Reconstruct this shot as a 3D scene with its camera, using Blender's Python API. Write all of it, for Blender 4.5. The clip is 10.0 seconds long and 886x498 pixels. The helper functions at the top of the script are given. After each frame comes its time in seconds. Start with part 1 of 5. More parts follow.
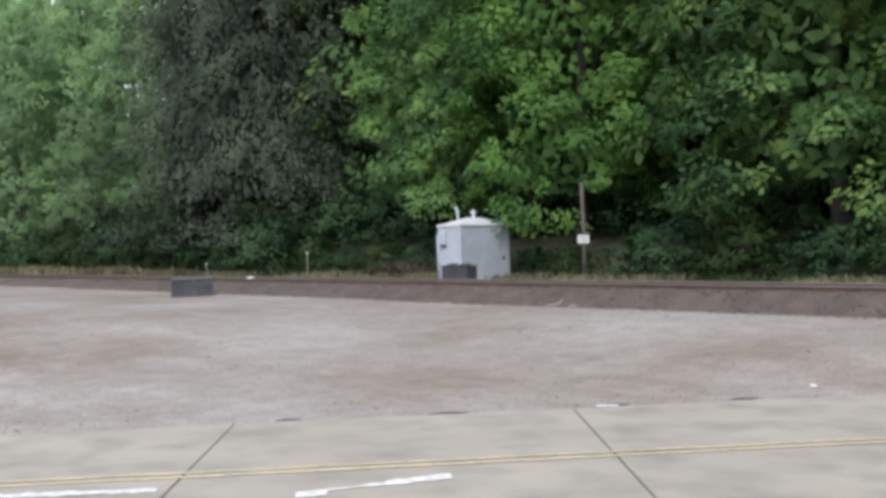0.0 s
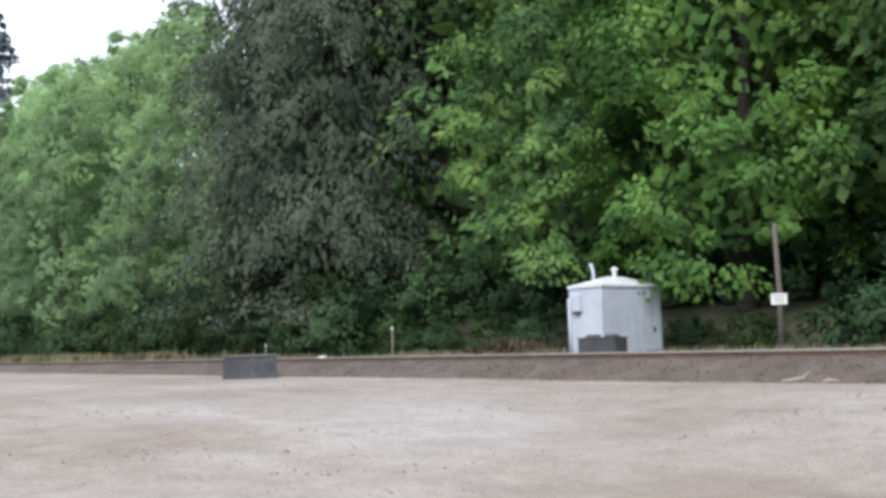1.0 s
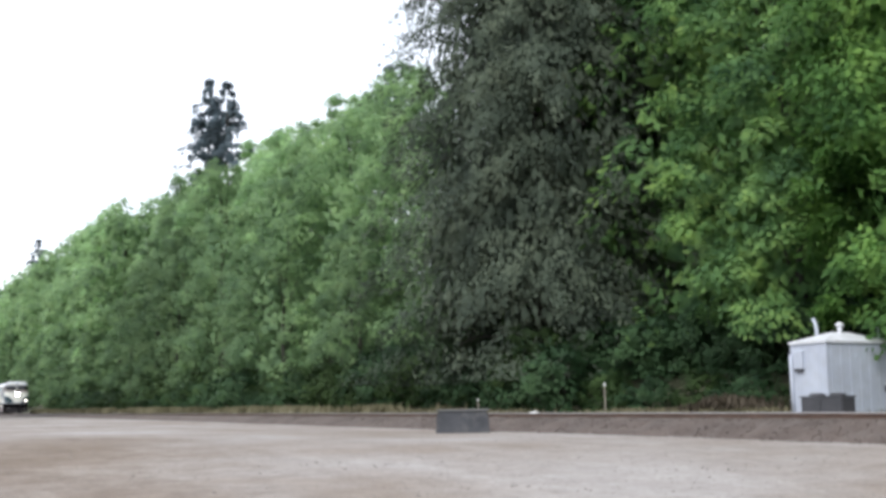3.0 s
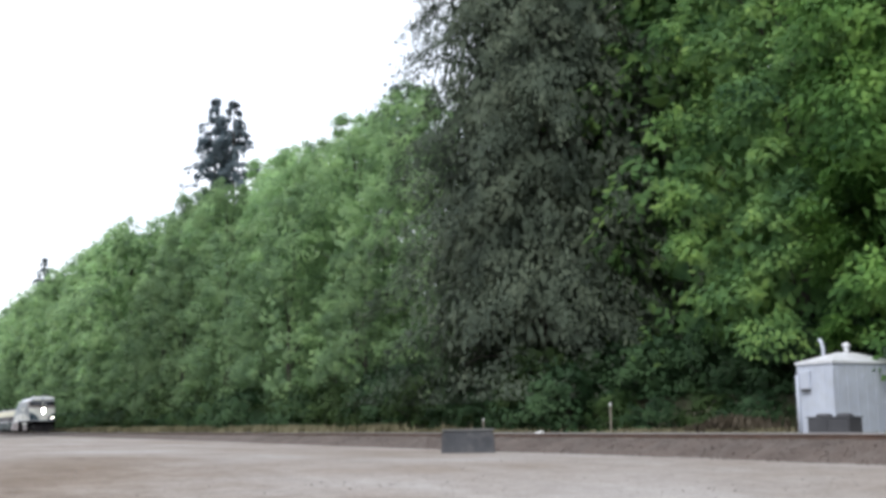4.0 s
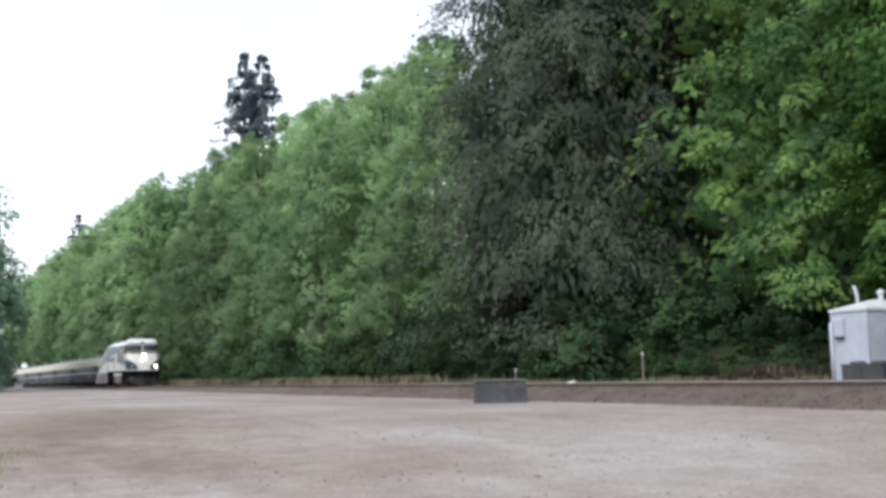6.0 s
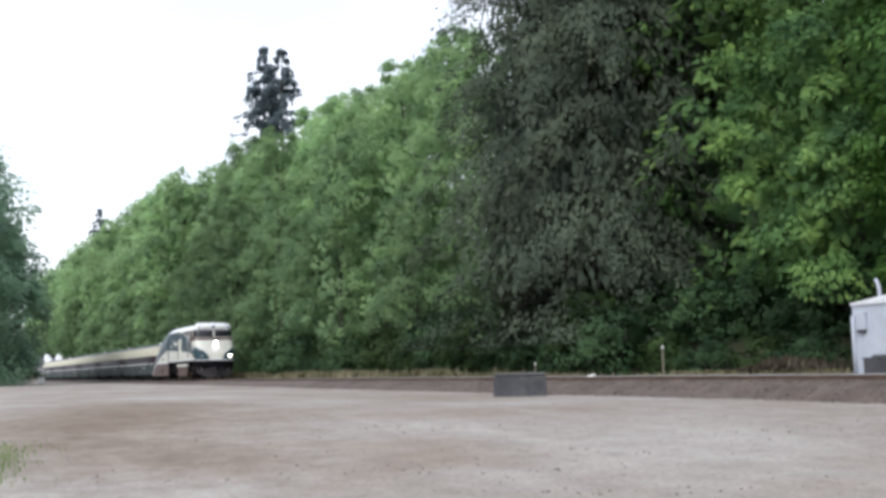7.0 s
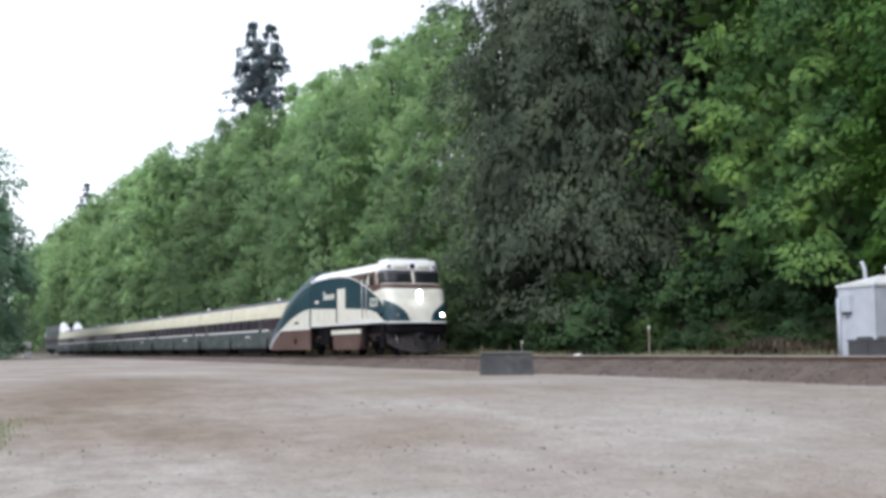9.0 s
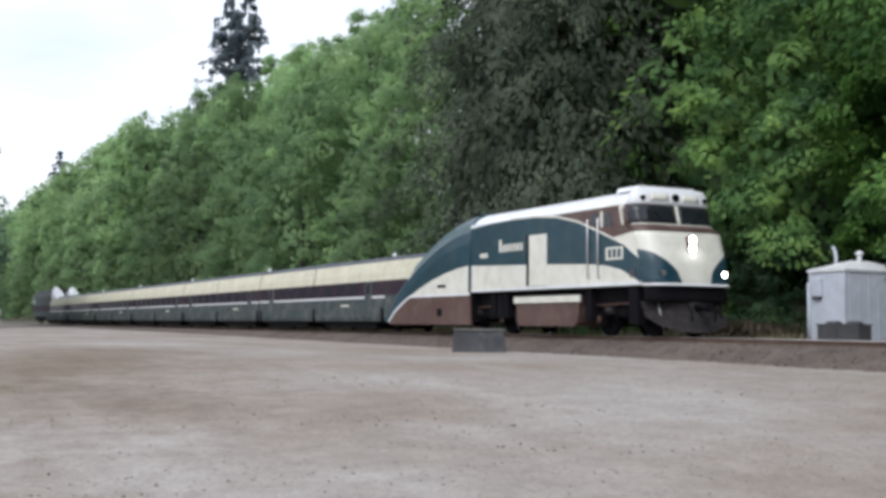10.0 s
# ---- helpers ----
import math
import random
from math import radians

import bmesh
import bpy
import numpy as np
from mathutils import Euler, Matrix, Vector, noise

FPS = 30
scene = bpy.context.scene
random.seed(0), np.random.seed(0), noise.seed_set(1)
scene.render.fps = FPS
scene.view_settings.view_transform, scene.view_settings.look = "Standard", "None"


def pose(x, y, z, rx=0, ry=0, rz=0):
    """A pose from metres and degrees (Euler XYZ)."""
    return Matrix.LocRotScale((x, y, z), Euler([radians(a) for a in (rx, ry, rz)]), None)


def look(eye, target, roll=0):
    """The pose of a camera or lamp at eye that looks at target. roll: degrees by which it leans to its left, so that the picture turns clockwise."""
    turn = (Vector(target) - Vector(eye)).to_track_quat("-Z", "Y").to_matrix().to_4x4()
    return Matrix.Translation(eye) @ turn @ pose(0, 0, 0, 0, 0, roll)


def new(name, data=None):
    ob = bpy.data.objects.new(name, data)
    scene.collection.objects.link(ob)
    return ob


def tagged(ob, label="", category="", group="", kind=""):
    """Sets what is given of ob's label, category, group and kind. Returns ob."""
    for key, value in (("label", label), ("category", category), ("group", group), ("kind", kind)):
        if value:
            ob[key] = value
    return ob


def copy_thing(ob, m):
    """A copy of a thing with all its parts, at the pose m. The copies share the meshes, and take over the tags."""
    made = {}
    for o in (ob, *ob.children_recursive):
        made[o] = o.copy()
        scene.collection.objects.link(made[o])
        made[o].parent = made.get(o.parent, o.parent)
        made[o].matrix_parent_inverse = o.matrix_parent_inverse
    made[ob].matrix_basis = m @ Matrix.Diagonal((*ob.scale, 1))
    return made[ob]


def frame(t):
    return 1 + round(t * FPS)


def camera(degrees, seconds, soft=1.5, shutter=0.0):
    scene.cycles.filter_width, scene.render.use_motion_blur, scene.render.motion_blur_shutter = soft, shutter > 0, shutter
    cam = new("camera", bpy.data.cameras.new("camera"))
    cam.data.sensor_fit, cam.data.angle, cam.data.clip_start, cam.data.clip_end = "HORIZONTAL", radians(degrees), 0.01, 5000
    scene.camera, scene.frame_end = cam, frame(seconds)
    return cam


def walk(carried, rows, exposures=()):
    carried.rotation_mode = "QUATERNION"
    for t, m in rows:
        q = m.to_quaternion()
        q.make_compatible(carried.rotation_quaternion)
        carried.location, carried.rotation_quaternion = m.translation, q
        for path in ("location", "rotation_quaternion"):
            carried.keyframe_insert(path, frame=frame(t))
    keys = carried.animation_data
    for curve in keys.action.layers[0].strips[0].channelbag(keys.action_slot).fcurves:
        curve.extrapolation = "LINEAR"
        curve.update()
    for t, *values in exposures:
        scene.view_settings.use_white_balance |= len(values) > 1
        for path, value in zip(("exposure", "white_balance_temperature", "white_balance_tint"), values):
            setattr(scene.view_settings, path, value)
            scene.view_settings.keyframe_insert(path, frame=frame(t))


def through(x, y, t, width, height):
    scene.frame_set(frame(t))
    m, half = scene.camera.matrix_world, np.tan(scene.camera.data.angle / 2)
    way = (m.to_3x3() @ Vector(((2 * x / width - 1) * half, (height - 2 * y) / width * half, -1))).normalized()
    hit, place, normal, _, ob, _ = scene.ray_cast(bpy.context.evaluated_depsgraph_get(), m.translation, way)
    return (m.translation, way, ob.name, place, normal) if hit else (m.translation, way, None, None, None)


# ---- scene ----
cam = camera(42.808, 10.0, soft=3.6)
# eye, heading from the -X axis towards +Y, pitch up, roll
def aim(t, x, y, z, heading, pitch, roll):
    h, p = radians(heading), radians(pitch)
    way = Vector((-math.cos(h) * math.cos(p), math.sin(h) * math.cos(p), math.sin(p)))
    eye = Vector((x, y, z))
    return t, look(eye, eye + way * 10, roll)


PATH = [
    (0.0, 9.64, -4.92, 2.744, 40.81, -0.49, -1.71),
    (0.1, 8.55, -4.40, 2.600, 41.80, -0.90, -1.40),
    (0.2, 7.40, -3.80, 2.440, 41.45, -0.90, -1.10),
    (0.3, 6.50, -3.29, 2.297, 42.41, -0.24, -0.86),
    (0.4, 6.60, -2.90, 2.250, 40.75, 0.80, -0.95),
    (0.5, 6.55, -2.50, 2.195, 39.72, 1.74, -1.05),
    (0.6, 3.75, -1.15, 1.880, 40.00, 2.85, -0.70),
    (0.7, 0.40, 0.00, 1.620, 44.55, 4.60, -0.55),
    (0.8, 0.00, 0.00, 1.584, 42.15, 6.44, -1.00),
    (0.9, 0.00, 0.00, 1.584, 40.58, 5.50, -1.50),
    (1.0, 0.00, 0.00, 1.584, 38.41, 4.91, -1.57),
    (1.1, 0.00, 0.00, 1.584, 36.80, 3.54, -1.00),
    (1.2, 0.00, 0.00, 1.584, 33.71, 2.43, -0.87),
    (1.5, 0.00, 0.00, 1.584, 30.37, 1.91, -0.52),
    (2.0, 0.00, 0.00, 1.584, 26.29, 3.98, -1.06),
    (2.5, 0.00, 0.00, 1.584, 27.59, 7.05, -0.90),
    (3.8, 0.00, 0.00, 1.584, 27.54, 8.52, -0.74),
    (4.0, 0.00, 0.00, 1.584, 27.47, 8.89, -0.64),
    (4.5, 0.00, 0.00, 1.584, 27.86, 10.60, -0.89),
    (5.0, 0.00, 0.00, 1.584, 28.51, 8.22, -1.02),
    (5.5, 0.00, 0.00, 1.584, 27.11, 6.47, -1.18),
    (6.0, 0.00, 0.00, 1.584, 25.87, 6.46, -1.12),
    (7.5, 0.00, 0.00, 1.584, 24.47, 5.83, -1.15),
    (8.0, 0.00, 0.00, 1.584, 24.03, 5.25, -1.26),
    (8.5, 0.00, 0.00, 1.584, 23.88, 4.62, -1.13),
    (9.0, 0.00, 0.00, 1.584, 25.47, 5.04, -0.59),
    (9.5, 0.00, 0.00, 1.584, 25.32, 4.38, 0.15),
    (10.0, 0.00, 0.00, 1.584, 26.75, 3.85, 0.54),
]
STOPS = [(0.0, 0.05), (0.5, 0.32), (1.0, 0.42), (1.5, 0.4), (2.5, 0.28), (3.8, 0.28), (4.0, 0.16), (4.5, -0.52), (5.0, -0.1), (5.5, 0.05), (6.0, 0.1), (7.5, 0.08), (9.0, 0.1), (9.5, -0.1), (10.0, -0.12)]
EXPOSURES = [(t, v, 6200, 10) for t, v in STOPS]

# ---------------------------------------------------------------- world and light
world = bpy.data.worlds.new("overcast_sky")
scene.world = world
world.use_nodes = True
wn, wl = world.node_tree.nodes, world.node_tree.links
wn.clear()
sky = wn.new("ShaderNodeTexSky")
sky.sky_type = "NISHITA"
sky.sun_disc = False
sky.sun_elevation, sky.sun_rotation = radians(45), radians(200)
sky.air_density, sky.dust_density = 1.2, 2.0
wco = wn.new("ShaderNodeTexCoord")
wmap = wn.new("ShaderNodeMapping")
wmap.inputs["Scale"].default_value = (1.2, 1.2, 4.0)
wno = wn.new("ShaderNodeTexNoise")
wno.inputs["Scale"].default_value, wno.inputs["Detail"].default_value = 2.2, 6.0
wra = wn.new("ShaderNodeValToRGB")
wra.color_ramp.elements[0].position, wra.color_ramp.elements[0].color = 0.30, (9.8, 10.6, 12.2, 1)
wra.color_ramp.elements[1].position, wra.color_ramp.elements[1].color = 0.62, (14.2, 14.4, 14.9, 1)
wmx = wn.new("ShaderNodeMixRGB")
wmx.inputs[0].default_value = 0.86
wbg = wn.new("ShaderNodeBackground")
wbg.inputs["Strength"].default_value = 0.108
wou = wn.new("ShaderNodeOutputWorld")
wl.new(wco.outputs["Generated"], wmap.inputs[0])
wl.new(wmap.outputs[0], wno.inputs["Vector"])
wl.new(wno.outputs["Fac"], wra.inputs[0])
wl.new(sky.outputs[0], wmx.inputs[1])
wl.new(wra.outputs[0], wmx.inputs[2])
wl.new(wmx.outputs[0], wbg.inputs["Color"])
wl.new(wbg.outputs[0], wou.inputs["Surface"])

sun_data = bpy.data.lights.new("sun", "SUN")
sun_data.energy, sun_data.angle, sun_data.color = 1.75, radians(30), (1.0, 0.96, 0.9)
sun = new("sun", sun_data)
sun.matrix_world = look((14, -34, 56), (-20, 10, 0))


# ---------------------------------------------------------------- materials
def ramp(nodes, lo, hi, p0=0.3, p1=0.7):
    r = nodes.new("ShaderNodeValToRGB")
    r.color_ramp.elements[0].position, r.color_ramp.elements[1].position = p0, p1
    r.color_ramp.elements[0].color, r.color_ramp.elements[1].color = (*lo, 1), (*hi, 1)
    return r


def mat(name, lo, hi, rough=0.6, metal=0.0, coarse=0.8, fine=25.0, fine_amount=0.35, bump=0.2, bump_dist=0.01, dirt=None, dirt_amount=0.3):
    """A surface with stains at a coarse and grain at a fine scale, in metres of the object's own space."""
    m = bpy.data.materials.new(name)
    m.use_nodes = True
    n, l = m.node_tree.nodes, m.node_tree.links
    b = n["Principled BSDF"]
    co = n.new("ShaderNodeTexCoord")
    n1, n2 = n.new("ShaderNodeTexNoise"), n.new("ShaderNodeTexNoise")
    n1.inputs["Scale"].default_value, n1.inputs["Detail"].default_value = coarse, 6.0
    n2.inputs["Scale"].default_value, n2.inputs["Detail"].default_value = fine, 4.0
    l.new(co.outputs["Object"], n1.inputs["Vector"])
    l.new(co.outputs["Object"], n2.inputs["Vector"])
    mixf = n.new("ShaderNodeMixRGB")
    mixf.inputs[0].default_value = fine_amount
    l.new(n1.outputs["Fac"], mixf.inputs[1])
    l.new(n2.outputs["Fac"], mixf.inputs[2])
    r = ramp(n, lo, hi)
    l.new(mixf.outputs[0], r.inputs[0])
    col = r.outputs[0]
    if dirt:
        n3 = n.new("ShaderNodeTexNoise")
        n3.inputs["Scale"].default_value, n3.inputs["Detail"].default_value = coarse * 2.7, 8.0
        l.new(co.outputs["Object"], n3.inputs["Vector"])
        r3 = ramp(n, (0, 0, 0), (dirt_amount,) * 3, 0.45, 0.7)
        l.new(n3.outputs["Fac"], r3.inputs[0])
        mx = n.new("ShaderNodeMixRGB")
        l.new(r3.outputs[0], mx.inputs[0])
        l.new(col, mx.inputs[1])
        mx.inputs[2].default_value = (*dirt, 1)
        col = mx.outputs[0]
    l.new(col, b.inputs["Base Color"])
    b.inputs["Roughness"].default_value, b.inputs["Metallic"].default_value = rough, metal
    if bump:
        bp = n.new("ShaderNodeBump")
        bp.inputs["Strength"].default_value, bp.inputs["Distance"].default_value = bump, bump_dist
        l.new(n2.outputs["Fac"], bp.inputs["Height"])
        l.new(bp.outputs[0], b.inputs["Normal"])
    return m


def leaf_mat(name, dark, mid, light, through=0.3, rough=0.55, leafy=0.14):
    """Leaves: each one its own tone, clumps differ, light passes through them."""
    m = bpy.data.materials.new(name)
    m.use_nodes = True
    n, l = m.node_tree.nodes, m.node_tree.links
    b = n["Principled BSDF"]
    geo, co, obj = n.new("ShaderNodeNewGeometry"), n.new("ShaderNodeTexCoord"), n.new("ShaderNodeObjectInfo")
    no = n.new("ShaderNodeTexNoise")
    no.inputs["Scale"].default_value, no.inputs["Detail"].default_value = 0.45, 3.0
    l.new(co.outputs["Object"], no.inputs["Vector"])
    mx = n.new("ShaderNodeMixRGB")
    mx.inputs[0].default_value = leafy
    l.new(no.outputs["Fac"], mx.inputs[1])
    l.new(geo.outputs["Random Per Island"], mx.inputs[2])
    r = ramp(n, dark, light, 0.27, 0.75)
    e = r.color_ramp.elements.new(0.5)
    e.color = (*mid, 1)
    l.new(mx.outputs[0], r.inputs[0])
    hs = n.new("ShaderNodeHueSaturation")
    va = n.new("ShaderNodeMapRange")
    va.inputs["To Min"].default_value, va.inputs["To Max"].default_value = 0.76, 1.24
    l.new(obj.outputs["Random"], va.inputs["Value"])
    l.new(va.outputs[0], hs.inputs["Value"])
    l.new(r.outputs[0], hs.inputs["Color"])
    l.new(hs.outputs[0], b.inputs["Base Color"])
    b.inputs["Roughness"].default_value = rough
    b.inputs["Specular IOR Level"].default_value = 0.14
    tr = n.new("ShaderNodeBsdfTranslucent")
    l.new(hs.outputs[0], tr.inputs["Color"])
    sh = n.new("ShaderNodeMixShader")
    sh.inputs[0].default_value = through
    l.new(b.outputs[0], sh.inputs[1])
    l.new(tr.outputs[0], sh.inputs[2])
    l.new(sh.outputs[0], n["Material Output"].inputs["Surface"])
    return m


def glow(name, color, strength):
    m = bpy.data.materials.new(name)
    m.use_nodes = True
    b = m.node_tree.nodes["Principled BSDF"]
    b.inputs["Base Color"].default_value = (0.9, 0.9, 0.85, 1)
    b.inputs["Emission Color"].default_value, b.inputs["Emission Strength"].default_value = (*color, 1), strength
    return m


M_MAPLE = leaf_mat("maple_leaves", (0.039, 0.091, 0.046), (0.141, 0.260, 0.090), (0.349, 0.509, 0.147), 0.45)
# brighter copy of the maple leaves, with the sunlight put into the colour
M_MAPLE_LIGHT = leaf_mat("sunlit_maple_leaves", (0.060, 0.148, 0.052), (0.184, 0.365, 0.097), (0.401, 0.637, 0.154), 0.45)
M_ALDER = leaf_mat("alder_leaves", (0.181, 0.281, 0.165), (0.329, 0.493, 0.237), (0.483, 0.664, 0.309), 0.54)
M_ALDER_DARK = leaf_mat("dark_alder_leaves", (0.104, 0.176, 0.102), (0.201, 0.306, 0.153), (0.311, 0.435, 0.197), 0.5)
M_CEDAR = leaf_mat("cedar_foliage", (0.043, 0.059, 0.046), (0.096, 0.122, 0.086), (0.172, 0.202, 0.135), 0.25, 0.75, 0.05)
# far trees' leaves: pale and bluish, with aerial haze mixed into the tone
M_HAZY = leaf_mat("hazy_blue_green_leaves", (0.190, 0.285, 0.228), (0.309, 0.451, 0.316), (0.428, 0.582, 0.392), 0.58)
# needles paled towards blue: the haze of distance is in the colour
M_FIR_HAZE = leaf_mat("hazy_fir_needles", (0.085, 0.115, 0.135), (0.14, 0.18, 0.2), (0.2, 0.24, 0.255), 0.35, 0.75)
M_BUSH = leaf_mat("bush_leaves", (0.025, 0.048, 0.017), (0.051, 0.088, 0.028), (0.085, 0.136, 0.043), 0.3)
# darker bush leaves: the shade under the trees is put into their colour
M_BUSH_SHADE = leaf_mat("shaded_bush_leaves", (0.02, 0.045, 0.022), (0.04, 0.08, 0.034), (0.07, 0.125, 0.05), 0.25)
M_DRYGRASS = leaf_mat("dry_grass_blades", (0.12, 0.11, 0.06), (0.22, 0.2, 0.12), (0.34, 0.31, 0.2), 0.25)
M_GRASS = leaf_mat("green_grass_blades", (0.03, 0.05, 0.015), (0.06, 0.09, 0.028), (0.1, 0.13, 0.05), 0.25)
M_BRACKEN = leaf_mat("dead_bracken_fronds", (0.06, 0.048, 0.034), (0.105, 0.085, 0.06), (0.165, 0.135, 0.095), 0.15)
M_TURF = leaf_mat("pale_turf_blades", (0.13, 0.21, 0.065), (0.23, 0.335, 0.115), (0.33, 0.43, 0.17), 0.35)
M_BARK = mat("bark", (0.036, 0.032, 0.028), (0.095, 0.085, 0.072), 0.9, 0, 1.5, 22, 0.5, 0.8, 0.03)
M_RAIL = mat("rusty_rail_steel", (0.09, 0.055, 0.04), (0.2, 0.13, 0.1), 0.55, 0.6, 2, 40, 0.4, 0.2)
M_RAILTOP = mat("worn_rail_head", (0.3, 0.28, 0.265), (0.45, 0.43, 0.41), 0.4, 0.8, 3, 60, 0.3, 0.1)
M_TIE = mat("weathered_tie_wood", (0.07, 0.055, 0.045), (0.17, 0.14, 0.12), 0.9, 0, 2, 30, 0.5, 0.6)
M_CONC = mat("concrete_road", (0.305, 0.27, 0.23), (0.43, 0.385, 0.325), 0.9, 0, 0.35, 60, 0.4, 0.3, 0.004, (0.15, 0.145, 0.14), 0.5)
M_YELLOW = mat("worn_yellow_paint", (0.52, 0.41, 0.22), (0.68, 0.58, 0.38), 0.8, 0, 3, 50, 0.5, 0.2, 0.003, (0.33, 0.31, 0.29), 0.85)
M_WHITEPAINT = mat("worn_white_road_paint", (0.62, 0.61, 0.58), (0.82, 0.81, 0.78), 0.8, 0, 3, 50, 0.5, 0.2, 0.003, (0.35, 0.33, 0.31), 0.7)
M_SHED = mat("white_painted_sheet_metal", (0.43, 0.46, 0.53), (0.54, 0.575, 0.645), 0.5, 0.0, 1.2, 30, 0.2, 0.05, 0.005, (0.38, 0.39, 0.4), 0.3)
M_SHEDROOF = mat("white_metal_roof", (0.66, 0.67, 0.7), (0.8, 0.8, 0.82), 0.45, 0, 1.5, 30, 0.2, 0.05, 0.005, (0.45, 0.44, 0.42), 0.4)
M_DARKBOX = mat("dark_grey_cabinet_paint", (0.05, 0.05, 0.055), (0.09, 0.088, 0.095), 0.55, 0.1, 2, 40, 0.3, 0.1)
M_BLOCK = mat("weathered_dark_concrete", (0.042, 0.044, 0.05), (0.09, 0.092, 0.1), 0.95, 0, 1.6, 35, 0.5, 0.7, 0.01, (0.17, 0.165, 0.16), 0.35)
M_CAP = mat("pale_top_concrete", (0.13, 0.13, 0.125), (0.22, 0.22, 0.21), 0.95, 0, 2.2, 35, 0.5, 0.6, 0.01, (0.08, 0.08, 0.075), 0.4)
M_WOOD = mat("grey_weathered_pole", (0.07, 0.062, 0.052), (0.16, 0.145, 0.125), 0.9, 0, 2.5, 40, 0.5, 0.6)
M_SIGN = mat("white_sign_face", (0.68, 0.68, 0.66), (0.78, 0.78, 0.76), 0.5, 0, 4, 60, 0.3, 0.05)
M_BAR = mat("grey_lettering", (0.2, 0.2, 0.2), (0.26, 0.26, 0.26), 0.6, 0, 4, 60, 0.3, 0.0)
M_PLASTIC = mat("white_litter", (0.75, 0.74, 0.72), (0.85, 0.85, 0.83), 0.5, 0, 6, 60, 0.3, 0.2)
M_STICK = mat("bleached_wood", (0.27, 0.24, 0.19), (0.4, 0.36, 0.3), 0.85, 0, 6, 60, 0.5, 0.3)
# train paint
M_CREAM = mat("cream_train_paint", (0.69, 0.68, 0.61), (0.8, 0.79, 0.72), 0.32, 0, 0.7, 14, 0.25, 0.02, 0.003, (0.42, 0.38, 0.31), 0.35)
M_WHITEROOF = mat("white_roof_paint", (0.72, 0.74, 0.78), (0.84, 0.85, 0.87), 0.35, 0, 0.7, 14, 0.25, 0.02, 0.003, (0.5, 0.48, 0.45), 0.3)
M_GREEN = mat("dark_green_train_paint", (0.007, 0.036, 0.056), (0.015, 0.058, 0.083), 0.28, 0, 0.7, 14, 0.25, 0.02, 0.003, (0.09, 0.1, 0.09), 0.3)
M_BROWN = mat("copper_brown_train_paint", (0.07, 0.036, 0.033), (0.12, 0.066, 0.057), 0.35, 0, 0.8, 14, 0.3, 0.02, 0.003, (0.19, 0.15, 0.12), 0.4)
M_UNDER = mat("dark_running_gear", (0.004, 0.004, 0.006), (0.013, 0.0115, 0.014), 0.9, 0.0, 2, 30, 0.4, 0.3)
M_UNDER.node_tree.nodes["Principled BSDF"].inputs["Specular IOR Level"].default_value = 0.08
M_PLOUGH = mat("dusty_plough_steel", (0.01, 0.009, 0.011), (0.024, 0.02, 0.022), 0.9, 0.0, 1.6, 30, 0.4, 0.1, 0.005, (0.09, 0.075, 0.068), 0.35)
M_COACHROOF = mat("dark_blue_grey_roof", (0.05, 0.055, 0.075), (0.1, 0.105, 0.13), 0.5, 0, 0.8, 15, 0.3, 0.05)
M_COACHGREEN = mat("dusty_green_coach_paint", (0.042, 0.058, 0.063), (0.078, 0.096, 0.098), 0.8, 0, 0.9, 15, 0.3, 0.03, 0.003, (0.2, 0.19, 0.17), 0.45)
M_COACHBROWN = mat("dark_brown_window_band", (0.03, 0.02, 0.03), (0.058, 0.04, 0.05), 0.8, 0, 0.9, 15, 0.3, 0.03)
M_COACHCREAM = mat("cream_coach_paint", (0.56, 0.54, 0.43), (0.68, 0.66, 0.53), 0.75, 0, 0.9, 14, 0.25, 0.02, 0.003, (0.36, 0.33, 0.25), 0.4)
M_COACHGLASS = mat("dark_coach_glass", (0.016, 0.014, 0.024), (0.03, 0.026, 0.04), 0.4, 0, 2, 20, 0.2, 0.0)
M_SHEEN = mat("pale_teal_edge_sheen", (0.09, 0.17, 0.18), (0.15, 0.25, 0.255), 0.5, 0, 0.9, 14, 0.25, 0.02)
for m in (M_COACHCREAM, M_COACHGLASS, M_COACHBROWN, M_COACHGREEN, M_COACHROOF):
    m.node_tree.nodes["Principled BSDF"].inputs["Specular IOR Level"].default_value = 0.15
M_GLASS = mat("dark_tinted_glass", (0.012, 0.014, 0.018), (0.022, 0.025, 0.03), 0.08, 0, 2, 20, 0.2, 0.0)
M_CHROME = mat("bare_metal", (0.5, 0.5, 0.5), (0.65, 0.65, 0.65), 0.35, 0.8, 4, 40, 0.3, 0.05)
M_LAMP = glow("lit_headlight", (1.0, 0.98, 0.94), 170)
M_DITCH = glow("lit_ditch_light", (1.0, 0.9, 0.76), 14)


# ---------------------------------------------------------------- mesh helpers
def part(name, bm, material, parent=None, label=""):
    me = bpy.data.meshes.new(name)
    bm.to_mesh(me)
    bm.free()
    me.materials.append(material)
    ob = new(name, me)
    if parent:
        ob.parent = parent
    if label:
        tagged(ob, label)
    return ob


def empty(name, at, label, category, group="", kind=""):
    ob = new(name)
    ob.location = at
    return tagged(ob, label, category, group, kind)


